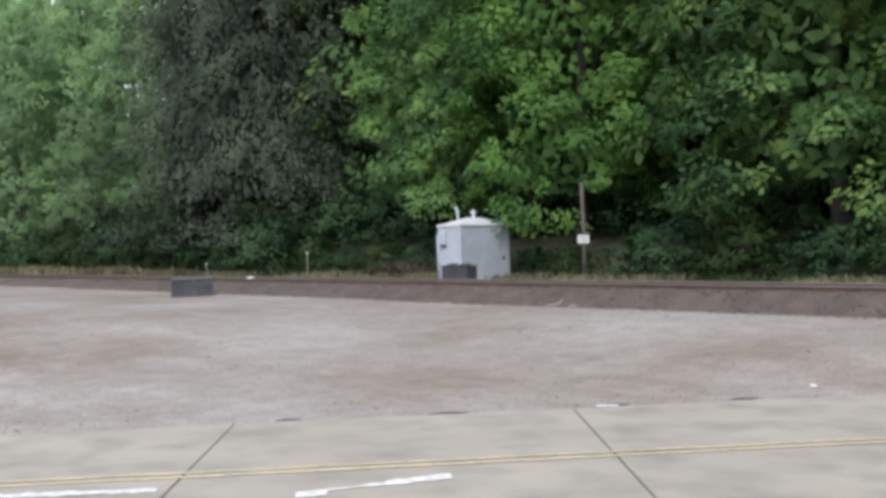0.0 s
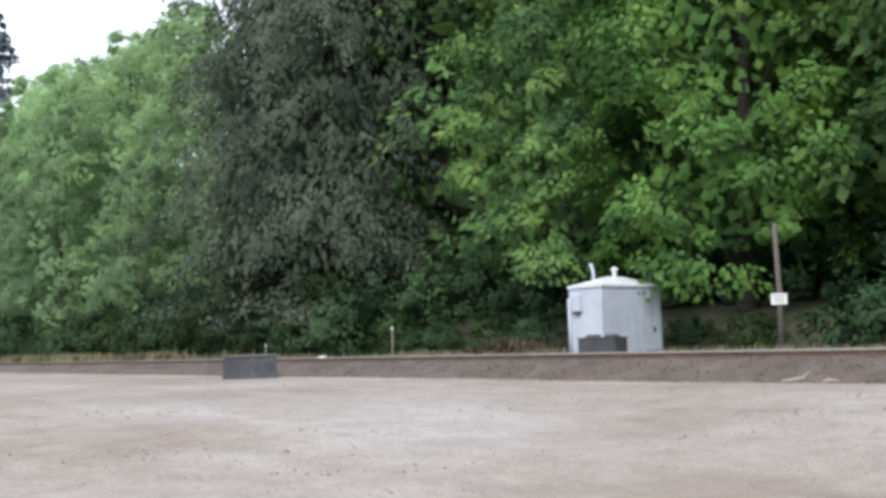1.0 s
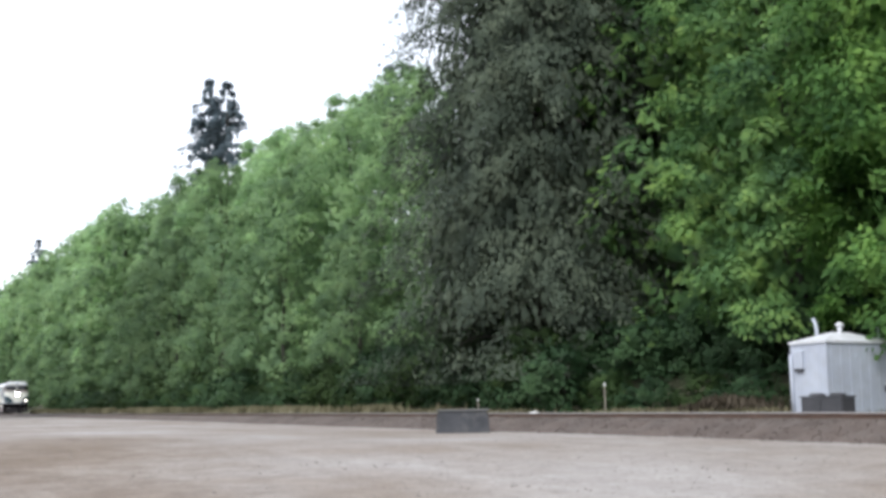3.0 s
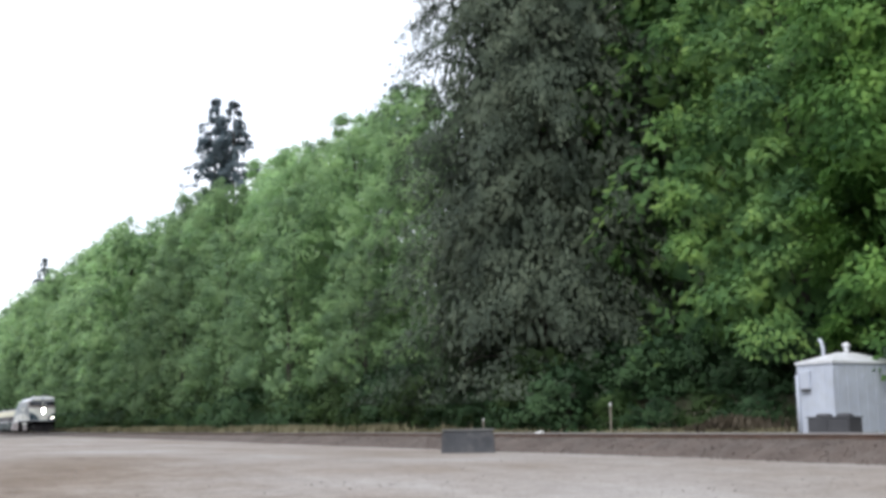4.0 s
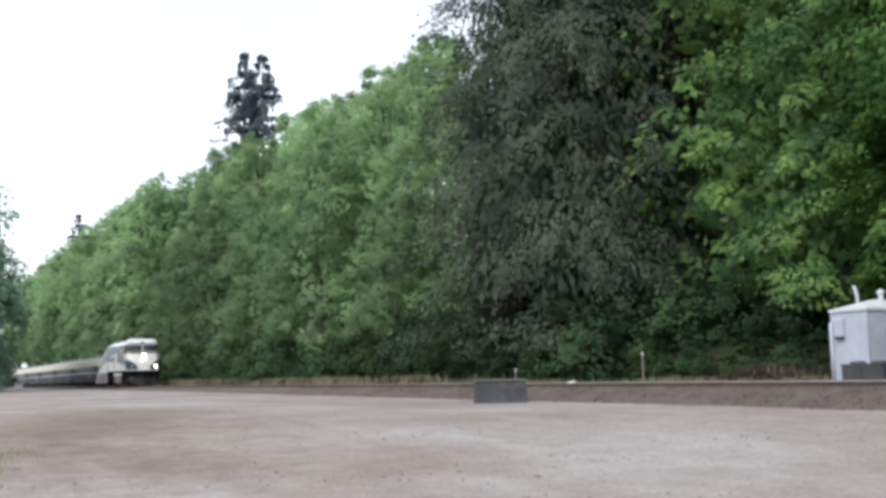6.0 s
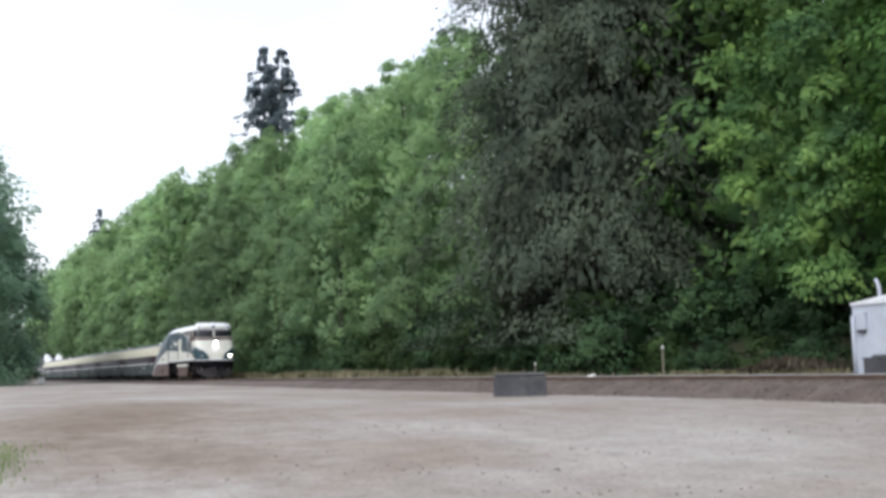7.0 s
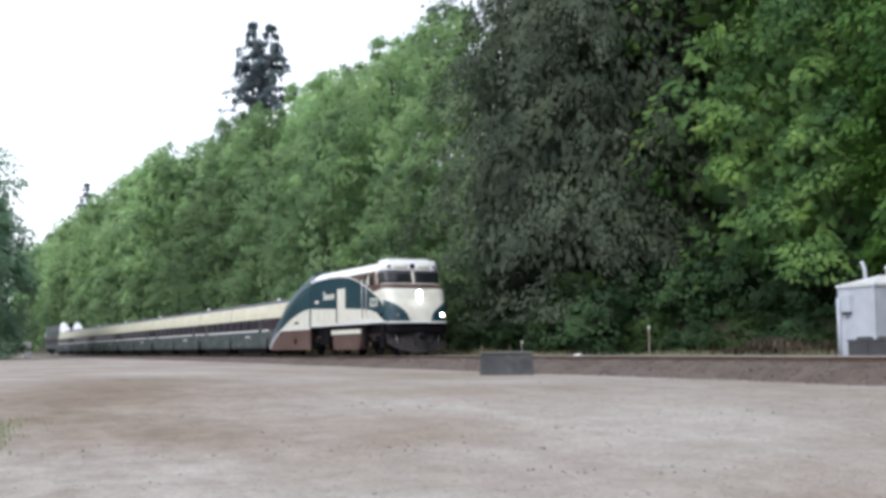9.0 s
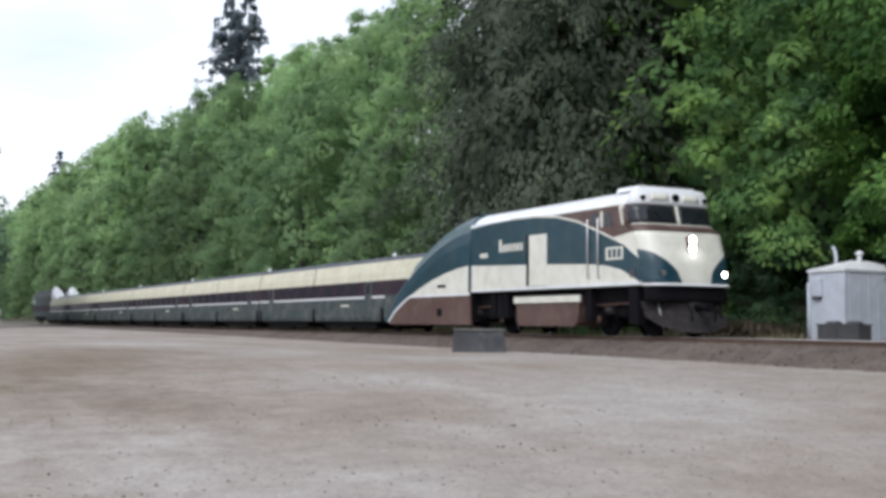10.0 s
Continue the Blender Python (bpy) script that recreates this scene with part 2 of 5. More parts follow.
def add_box(bm, x0, x1, y0, y1, z0, z1, bevel=0.0):
    r = bmesh.ops.create_cube(bm, size=1.0)
    for v in r["verts"]:
        v.co = Vector((x0 + (v.co.x + 0.5) * (x1 - x0), y0 + (v.co.y + 0.5) * (y1 - y0), z0 + (v.co.z + 0.5) * (z1 - z0)))
    if bevel:
        es = list({e for v in r["verts"] for e in v.link_edges})
        bmesh.ops.bevel(bm, geom=es, offset=bevel, segments=2, affect="EDGES", profile=0.6)
    return bm


def box(x0, x1, y0, y1, z0, z1, bevel=0.0):
    return add_box(bmesh.new(), x0, x1, y0, y1, z0, z1, bevel)


def add_tube(bm, points, radii, sides=10):
    rings = []
    for i, p in enumerate(points):
        p = Vector(p)
        a = Vector(points[max(i - 1, 0)])
        b = Vector(points[min(i + 1, len(points) - 1)])
        d = (b - a).normalized()
        u = d.orthogonal().normalized() if i == 0 else (u - d * u.dot(d)).normalized()
        w = d.cross(u)
        r = radii[i] if isinstance(radii, (list, tuple)) else radii
        rings.append([bm.verts.new(p + (u * math.cos(k * math.tau / sides) + w * math.sin(k * math.tau / sides)) * r) for k in range(sides)])
    for a, b in zip(rings, rings[1:]):
        for k in range(sides):
            f = bm.faces.new((a[k], a[(k + 1) % sides], b[(k + 1) % sides], b[k]))
            f.smooth = True
    bm.faces.new(rings[0][::-1])
    bm.faces.new(rings[-1])
    return bm


def tube(points, radii, sides=10):
    return add_tube(bmesh.new(), points, radii, sides)


def plate(outline, y0, y1):
    """A slab with an outline in x and z, between two values of y."""
    bm = bmesh.new()
    a = [bm.verts.new((x, y0, z)) for x, z in outline]
    b = [bm.verts.new((x, y1, z)) for x, z in outline]
    bm.faces.new(a)
    bm.faces.new(b[::-1])
    for i in range(len(a)):
        j = (i + 1) % len(a)
        bm.faces.new((a[j], a[i], b[i], b[j]))
    bmesh.ops.recalc_face_normals(bm, faces=bm.faces)
    return bm


def loft(rings, closed=True, caps=True, smooth=False):
    bm = bmesh.new()
    rs = [[bm.verts.new(p) for p in r] for r in rings]
    n = len(rs[0])
    for a, b in zip(rs, rs[1:]):
        for k in range(n if closed else n - 1):
            f = bm.faces.new((a[k], a[(k + 1) % n], b[(k + 1) % n], b[k]))
            f.smooth = smooth
    if caps:
        bm.faces.new(rs[0][::-1])
        bm.faces.new(rs[-1])
    bmesh.ops.recalc_face_normals(bm, faces=bm.faces)
    return bm


def mesh_np(name, verts, faces, material, smooth=False, normals=None):
    """A mesh from numpy arrays; all faces have the same number of corners."""
    me = bpy.data.meshes.new(name)
    k = faces.shape[1]
    me.vertices.add(len(verts))
    me.vertices.foreach_set("co", verts.astype(np.float32).ravel())
    me.loops.add(faces.size)
    me.loops.foreach_set("vertex_index", faces.astype(np.int32).ravel())
    me.polygons.add(len(faces))
    me.polygons.foreach_set("loop_start", np.arange(0, faces.size, k, dtype=np.int32))
    if smooth:
        me.polygons.foreach_set("use_smooth", np.ones(len(faces), dtype=bool))
    me.update(calc_edges=True)
    if normals is not None:
        me.polygons.foreach_set("use_smooth", np.ones(len(faces), dtype=bool))
        me.normals_split_custom_set_from_vertices(normals.astype(np.float32))
    me.materials.append(material)
    return me


# ---------------------------------------------------------------- ground
TRACK_Y, RAIL_Z = 21.3, 1.30
ROAD_A, ROAD_B = 11.75, 1.43          # the road's far edge: y = A + B x
ALONG = Vector((1, ROAD_B, 0)).normalized()
INTO = Vector((-ALONG.y, ALONG.x, 0))   # from the road into the gravel lot


def sstep(a, b, v):
    t = np.clip((v - a) / (b - a), 0, 1)
    return t * t * (3 - 2 * t)


def ground_z(x, y):
    x, y = np.asarray(x, float), np.asarray(y, float)
    q = (y - ROAD_A - ROAD_B * x) / math.hypot(1, ROAD_B)
    lot = 0.72 * sstep(-1, 22, q) + 0.003 * np.clip(q - 20, 0, 90)
    lot = lot * sstep(-60, 0, q + 40)
    behind = sstep(22, 25, y) * 0.35 + sstep(28, 32, y) * 1.3 + sstep(29, 75, y) * 17 + sstep(60, 400, y) * 20
    bumps = 0.02 * np.sin(x * 0.9 + 1.3 * np.sin(y * 0.5)) * np.sin(y * 0.8 + 0.7) * sstep(0.5, 4, q)
    lot = np.maximum(lot, 0.7 * sstep(8, 18.6, y) * sstep(0.1, 3.5, q))
    return np.minimum(lot, 1.02) + behind + bumps


def axis(points):
    out = []
    for a, b, s in points:
        out += list(np.arange(a, b, s))
    out.append(points[-1][1])
    return np.array(out)


def make_ground():
    xs = axis([(-3000, -400, 200), (-400, -120, 10), (-120, -60, 2), (-60, 12, 0.45), (12, 60, 4), (60, 400, 20), (400, 3000, 200)])
    ys = axis([(-3000, -200, 200), (-200, -20, 10), (-20, -6, 1.5), (-6, 26, 0.45), (26, 80, 2), (80, 400, 20), (400, 3000, 200)])
    gx, gy = np.meshgrid(xs, ys, indexing="ij")
    v = np.stack([gx, gy, ground_z(gx, gy)], -1).reshape(-1, 3)
    nx, ny = len(xs), len(ys)
    i, j = np.meshgrid(np.arange(nx - 1), np.arange(ny - 1), indexing="ij")
    a = (i * ny + j).ravel()
    f = np.stack([a, a + ny, a + ny + 1, a + 1], -1)
    m = bpy.data.materials.new("gravel_lot")
    m.use_nodes = True
    n, l = m.node_tree.nodes, m.node_tree.links
    b = n["Principled BSDF"]
    co, geo = n.new("ShaderNodeTexCoord"), n.new("ShaderNodeNewGeometry")

    def noise_node(scale, detail=6.0, rough=0.6, stretch=None):
        t = n.new("ShaderNodeTexNoise")
        t.inputs["Scale"].default_value, t.inputs["Detail"].default_value, t.inputs["Roughness"].default_value = scale, detail, rough
        if stretch:
            mp = n.new("ShaderNodeMapping")
            mp.inputs["Rotation"].default_value, mp.inputs["Scale"].default_value = (0, 0, stretch[0]), (stretch[1], stretch[2], 1)
            l.new(co.outputs["Object"], mp.inputs[0])
            l.new(mp.outputs[0], t.inputs["Vector"])
        else:
            l.new(co.outputs["Object"], t.inputs["Vector"])
        return t

    def mixc(fac, c1, c2, mode="MIX"):
        x = n.new("ShaderNodeMixRGB")
        x.blend_type = mode
        for s, val in ((0, fac), (1, c1), (2, c2)):
            if isinstance(val, (float, int)):
                x.inputs[s].default_value = val
            elif isinstance(val, tuple):
                x.inputs[s].default_value = (*val, 1)
            else:
                l.new(val, x.inputs[s])
        return x.outputs[0]

    broad, mid, grain, track = noise_node(0.16), noise_node(1.7, 10, 0.68), noise_node(38, 3), noise_node(0.55, 5, 0.6, (0.35, 0.25, 1.6))
    peb = noise_node(11, 5, 0.7)
    r1 = ramp(n, (0.26, 0.215, 0.18), (0.37, 0.34, 0.32), 0.36, 0.62)
    l.new(broad.outputs["Fac"], r1.inputs[0])
    r2 = ramp(n, (0.84, 0.83, 0.82), (1.1, 1.1, 1.1), 0.36, 0.62)
    l.new(mid.outputs["Fac"], r2.inputs[0])
    r3 = ramp(n, (0.6, 0.6, 0.6), (1.3, 1.3, 1.3), 0.3, 0.7)
    l.new(grain.outputs["Fac"], r3.inputs[0])
    r4 = ramp(n, (0.88, 0.86, 0.84), (1.03, 1.03, 1.03), 0.34, 0.6)
    l.new(track.outputs["Fac"], r4.inputs[0])
    gravel = mixc(0.6, mixc(0.7, mixc(0.8, r1.outputs[0], r2.outputs[0], "MULTIPLY"), r4.outputs[0], "MULTIPLY"), r3.outputs[0], "MULTIPLY")
    r5 = ramp(n, (0.7, 0.69, 0.68), (1.2, 1.2, 1.2), 0.34, 0.66)
    l.new(peb.outputs["Fac"], r5.inputs[0])
    gravel = mixc(0.55, gravel, r5.outputs[0], "MULTIPLY")
    # a damp brown stretch of bare earth
    pos = n.new("ShaderNodeMapping")
    pos.vector_type = "TEXTURE"
    pos.inputs["Location"].default_value, pos.inputs["Rotation"].default_value, pos.inputs["Scale"].default_value = (-27, 4.2, 0), (0, 0, -0.18), (15, 4.2, 50)
    l.new(geo.outputs["Position"], pos.inputs[0])
    ln = n.new("ShaderNodeVectorMath")
    ln.operation = "LENGTH"
    l.new(pos.outputs[0], ln.inputs[0])
    wob2 = n.new("ShaderNodeMath")
    wob2.operation = "MULTIPLY_ADD"
    l.new(mid.outputs["Fac"], wob2.inputs[0])
    wob2.inputs[1].default_value = 0.9
    l.new(ln.outputs["Value"], wob2.inputs[2])
    damp = n.new("ShaderNodeMapRange")
    damp.inputs["From Min"].default_value, damp.inputs["From Max"].default_value = 0.7, 1.5
    damp.inputs["To Min"].default_value, damp.inputs["To Max"].default_value = 0.95, 0.0
    l.new(wob2.outputs[0], damp.inputs["Value"])
    gravel = mixc(damp.outputs[0], gravel, mixc(1.0, gravel, (0.63, 0.55, 0.46), "MULTIPLY"))
    # soil and litter under the trees
    soil = ramp(n, (0.03, 0.036, 0.016), (0.085, 0.08, 0.045), 0.35, 0.65)
    l.new(mid.outputs["Fac"], soil.inputs[0])
    sep = n.new("ShaderNodeSeparateXYZ")
    l.new(geo.outputs["Position"], sep.inputs[0])
    wob = n.new("ShaderNodeMath")
    wob.operation = "MULTIPLY_ADD"
    l.new(mid.outputs["Fac"], wob.inputs[0])
    wob.inputs[1].default_value = 3.0
    l.new(sep.outputs["Y"], wob.inputs[2])
    edge = n.new("ShaderNodeMapRange")
    edge.inputs["From Min"].default_value, edge.inputs["From Max"].default_value = 25.0, 26.6
    l.new(wob.outputs[0], edge.inputs["Value"])
    l.new(mixc(edge.outputs[0], gravel, soil.outputs[0]), b.inputs["Base Color"])
    b.inputs["Roughness"].default_value = 0.95
    bp = n.new("ShaderNodeBump")
    bp.inputs["Strength"].default_value, bp.inputs["Distance"].default_value = 0.5, 0.02
    l.new(grain.outputs["Fac"], bp.inputs["Height"])
    l.new(bp.outputs[0], b.inputs["Normal"])
    ob = new("ground", mesh_np("ground", v, f, m, True))
    return tagged(ob, "pale grey-brown gravel lot rising gently to the railway", "ground", kind="structure")


ground = make_ground()


def rng(seed):
    return np.random.RandomState(seed)


# ---------------------------------------------------------------- foliage
def diamonds(C, D, U, size, width=0.62, fold=0.18):
    """Leaves: a folded diamond at each centre C along D with the upper side U."""
    D = D / np.linalg.norm(D, axis=1, keepdims=True)
    S = np.cross(D, U)
    S /= np.linalg.norm(S, axis=1, keepdims=True) + 1e-9
    N = np.cross(S, D)
    s = size[:, None]
    v = np.stack([C - D * s * 0.5, C + S * s * width * 0.5 - N * s * fold, C + D * s * 0.5 - N * s * fold * 0.8, C - S * s * width * 0.5 - N * s * fold], 1)
    n = len(C)
    return v.reshape(-1, 3), np.arange(n * 4).reshape(n, 4)


def facing(v, f, nn):
    """Turns each leaf so that its upper side looks the way of its soft normal."""
    g = np.cross(v[f[:, 2]] - v[f[:, 0]], v[f[:, 3]] - v[f[:, 1]])
    flip = np.einsum("ij,ij->i", g, nn[f[:, 0]]) < 0
    f = f.copy()
    f[flip] = f[flip][:, ::-1]
    return f


def unit(r, n):
    d = r.normal(size=(n, 3))
    return d / np.linalg.norm(d, axis=1, keepdims=True)


def broadleaf_crown(name, seed, height, width, lobes, twigs, leaves, leaf, material, low=0.06, flat=0.8, lobe=(0.17, 0.27), droop=0.35, lean=0.4, waist=0.5, twig=0.48, core=700, thick=2.6):
    """Domed lobes of twigs wind up round the trunk; each twig is a tuft of leaves, with dark gaps under the lobes."""
    r = rng(seed)
    u = (np.arange(lobes) + 0.5) / lobes
    h = low + (1.0 - low) * u ** 0.9
    # the crown keeps its width far down, as at the edge of a wood
    over = np.clip((h - waist) / (1.02 - waist), 0, 1)
    prof = np.where(h > waist, np.sqrt(1 - over ** 1.8 + 0.02), 0.82 + 0.18 * np.sin(np.clip(h / waist, 0, 1) * 1.57)) * r.uniform(0.86, 1.06, lobes)
    az = np.arange(lobes) * 2.39996 + r.uniform(-0.5, 0.5, lobes)
    lr = width * r.uniform(*lobe, lobes) * (0.62 + 0.38 * prof)
    rad = np.clip(width / 2 * prof - lr * 0.6, 0.05, None)
    out = np.stack([np.cos(az), np.sin(az), np.zeros(lobes)], 1)
    L = out * rad[:, None]
    L[:, 2] = h * height - lr * 0.3
    # twigs on the upper and outer side of each lobe
    k = np.repeat(np.arange(lobes), twigs)
    d = unit(r, len(k)) + out[k] * 0.6 + np.array([0, 0, 0.45])
    d /= np.linalg.norm(d, axis=1, keepdims=True)
    p = d * (lr[k] * r.uniform(0.72, 1.1, len(k)))[:, None]
    side = np.linalg.norm(p[:, :2], axis=1) / lr[k]
    p[:, 2] = p[:, 2] * flat - droop * lr[k] * side ** 2
    T = L[k] + p
    tr = lr[k] * twig * r.uniform(0.7, 1.3, len(k))
    # leaves of each twig
    i = np.repeat(np.arange(len(k)), leaves)
    n = len(i)
    q = unit(r, n) * (r.uniform(0, 1, n) ** 0.45)[:, None]
    q[:, 2] = q[:, 2] * 0.75 - 0.2 * (q[:, 0] ** 2 + q[:, 1] ** 2)
    C = T[i] + q * tr[i][:, None]
    N = d[i] * 0.8 + q * 0.45 + out[k[i]] * lean + np.array([0, 0, 0.35]) + r.normal(size=(n, 3)) * 0.12
    D = q * np.array([1, 1, 0.4]) + d[i] * 0.5 + np.array([0, 0, -0.55]) + r.normal(size=(n, 3)) * 0.3
    size = leaf * r.uniform(0.6, 1.35, n)
    # the dense twigs and leaf bunches of the crown's inside
    hc = r.uniform(low + 0.02, 0.93, core)
    inner = np.interp(hc, np.sort(h), prof[np.argsort(h)]) * width / 2 * 0.66 * r.uniform(0.25, 1, core) ** 0.5
    ac = r.uniform(0, 6.28, core)
    oc = np.stack([np.cos(ac), np.sin(ac), np.zeros(core)], 1)
    C = np.concatenate([C, oc * inner[:, None] + np.stack([0 * hc, 0 * hc, hc * height], 1)])
    N = np.concatenate([N, oc * 0.9 + np.array([0, 0, 0.25]) + r.normal(size=(core, 3)) * 0.2])
    D = np.concatenate([D, r.normal(size=(core, 3)) * 0.7 + np.array([0, 0, -0.6])])
    size = np.concatenate([size, leaf * thick * r.uniform(0.7, 1.3, core)])
    U = N + r.normal(size=N.shape) * 0.25
    v, f = diamonds(C, D, U, size)
    v[:, 2] = np.maximum(v[:, 2], 0.05)
    nn = np.repeat(N, 4, 0)
    nn /= np.linalg.norm(nn, axis=1, keepdims=True)
    return mesh_np(name, v, facing(v, f, nn), material, normals=nn), L


def limbs_mesh(name, seed, height, trunk_r, tips, count=14):
    r = rng(seed + 77)
    bm = bmesh.new()
    zs = np.linspace(0, height * 0.86, 9)
    wob = np.cumsum(r.normal(size=(9, 2)) * 0.012 * height, 0) * 0.5
    spine = [(wob[i, 0] - wob[0, 0], wob[i, 1] - wob[0, 1], zs[i] - (0.3 if i == 0 else 0)) for i in range(9)]
    add_tube(bm, spine, [trunk_r * (1.25 if i == 0 else 1) * (1 - 0.9 * i / 8.5) for i in range(9)], 9)
    pick = r.permutation(len(tips))[:count]
    for k in pick:
        t = tips[k]
        z0 = max(height * 0.12, min(t[2] - 0.15 * height, height * 0.8)) * r.uniform(0.75, 1.0)
        i = min(int(z0 / (height * 0.86) * 8), 7)
        base = Vector(spine[i]).lerp(Vector(spine[i + 1]), 0.5)
        tip = Vector(t)
        mid = base.lerp(tip, 0.5) + Vector((0, 0, 0.04 * height))
        add_tube(bm, [base, mid, tip], [trunk_r * 0.34, trunk_r * 0.2, trunk_r * 0.06], 6)
    me = bpy.data.meshes.new(name)
    bm.to_mesh(me)
    bm.free()
    me.materials.append(M_BARK)
    return me


def make_tree(name, seed, height, width, lobes, twigs, leaves, leaf, material, trunk_r, label, group="", **kw):
    crown, tips = broadleaf_crown("crown", seed, height, width, lobes, twigs, leaves, leaf, material, **kw)
    top = new(name)
    tagged(top, label, "tree", group)
    a, b = new("trunk", limbs_mesh("trunk", seed, height, trunk_r, tips)), new("crown", crown)
    a.parent = b.parent = top
    return top


def conifer(name, seed, height, radius, whorls, per, leaf, spray, material, trunk_r, label, bare=0.04, droop=0.45, power=0.8, gap=0.0, core=0):
    r = rng(seed)
    top = new(name)
    tagged(top, label, "tree", "conifers on the hillside")
    bm = bmesh.new()
    add_tube(bm, [(0, 0, -0.4), (0.05, 0, height * 0.5), (0, 0.05, height)], [trunk_r * 1.2, trunk_r * 0.62, 0.03], 9)
    Cs, Ds, Us, Ss, Ns = [], [], [], [], []
    for i in range(whorls):
        z = height * (bare + (1 - bare) * (i + r.uniform(-0.4, 0.4)) / whorls)
        z = min(max(z, 0.3), height * 0.99)
        reach = radius * (1 - (z / height) ** 1.25) ** power + 0.15
        for k in range(per):
            if r.uniform() < gap:
                continue
            a = r.uniform(0, 6.28)
            L = reach * r.uniform(0.6, 1.12)
            dirv = np.array([math.cos(a), math.sin(a), 0.0])
            tas = max(6, spray // 24)
            pick = r.randint(0, tas, spray)
            s = np.clip(np.sqrt(r.uniform(0.03, 1, tas))[pick] + r.normal(size=spray) * 0.05, 0, 1.05)
            side = np.array([-dirv[1], dirv[0], 0.0])
            w = (0.08 + 0.2 * np.sin(np.pi * s)) * L
            lat = r.normal(size=tas)[pick] + r.normal(size=spray) * 0.28
            p = dirv * (s * L)[:, None] + side * (lat * w * 0.6)[:, None]
            hang = np.abs(r.normal(size=spray)) * 0.5 + 0.3 * r.uniform(size=tas)[pick]
            p[:, 2] = 0.12 * L * s - droop * L * s ** 2 - hang * (0.1 * L + 0.35)
            p[:, 2] += z
            Cs.append(p)
            Ns.append(dirv * 0.6 + np.array([0, 0, 0.65]) - np.array([0, 0, 0.5]) * hang[:, None] + side * (lat * 0.25)[:, None] + (r.normal(size=(tas, 3)) * 0.2)[pick] + r.normal(size=(spray, 3)) * 0.06)
            Ds.append(dirv * 0.6 + np.array([0, 0, -0.8]) + r.normal(size=(spray, 3)) * 0.4)
            Us.append(Ns[-1] + dirv * 0.5 + r.normal(size=(spray, 3)) * 0.2)
            Ss.append(leaf * r.uniform(0.6, 1.4, spray))
            if k % 2 == 0 and L > 1.0:
                add_tube(bm, [(0, 0, z), tuple(dirv * L * 0.5 + np.array([0, 0, z + 0.0])), tuple(dirv * L * 0.62 + np.array([0, 0, z - 0.12 * droop * L]))], [trunk_r * 0.12, trunk_r * 0.08, 0.012], 5)
    if core:
        zc = height * r.uniform(bare + 0.02, 0.97, core)
        rc = radius * (1 - (zc / height) ** 1.25) ** power * 0.66 * r.uniform(0.3, 1, core) ** 0.5
        ac = r.uniform(0, 6.28, core)
        oc = np.stack([np.cos(ac), np.sin(ac), np.zeros(core)], 1)
        Cs.append(oc * rc[:, None] + np.stack([0 * zc, 0 * zc, zc], 1))
        Ns.append(oc * 0.8 + np.array([0, 0, 0.2]) + r.normal(size=(core, 3)) * 0.2)
        Ds.append(oc * 0.3 + np.array([0, 0, -1.0]) + r.normal(size=(core, 3)) * 0.3)
        Us.append(Ns[-1])
        Ss.append(0.7 * r.uniform(0.7, 1.3, core))
    v, f = diamonds(np.concatenate(Cs), np.concatenate(Ds), np.concatenate(Us), np.concatenate(Ss), 0.42, 0.08)
    v[:, 2] = np.maximum(v[:, 2], 0.05)
    t = part("trunk", bm, M_BARK, top)
    nn = np.repeat(np.concatenate(Ns), 4, 0)
    nn /= np.linalg.norm(nn, axis=1, keepdims=True)
    c = new("crown", mesh_np("crown", v, facing(v, f, nn), material, normals=nn))
    c.parent = top
    return top


def on_ground(x, y, rz=0.0, sink=0.1):
    return pose(x, y, float(ground_z(x, y)) - sink, 0, 0, rz)


def plant(proto, spots):
    """The first spot takes the prototype, the others copies: x, y, turn, scale."""
    for i, (x, y, rz, s) in enumerate(spots):
        m = on_ground(x, y, rz)
        if i == 0:
            proto.matrix_basis = m
            ob = proto
        else:
            ob = copy_thing(proto, m)
        ob.scale = (s, s, s)


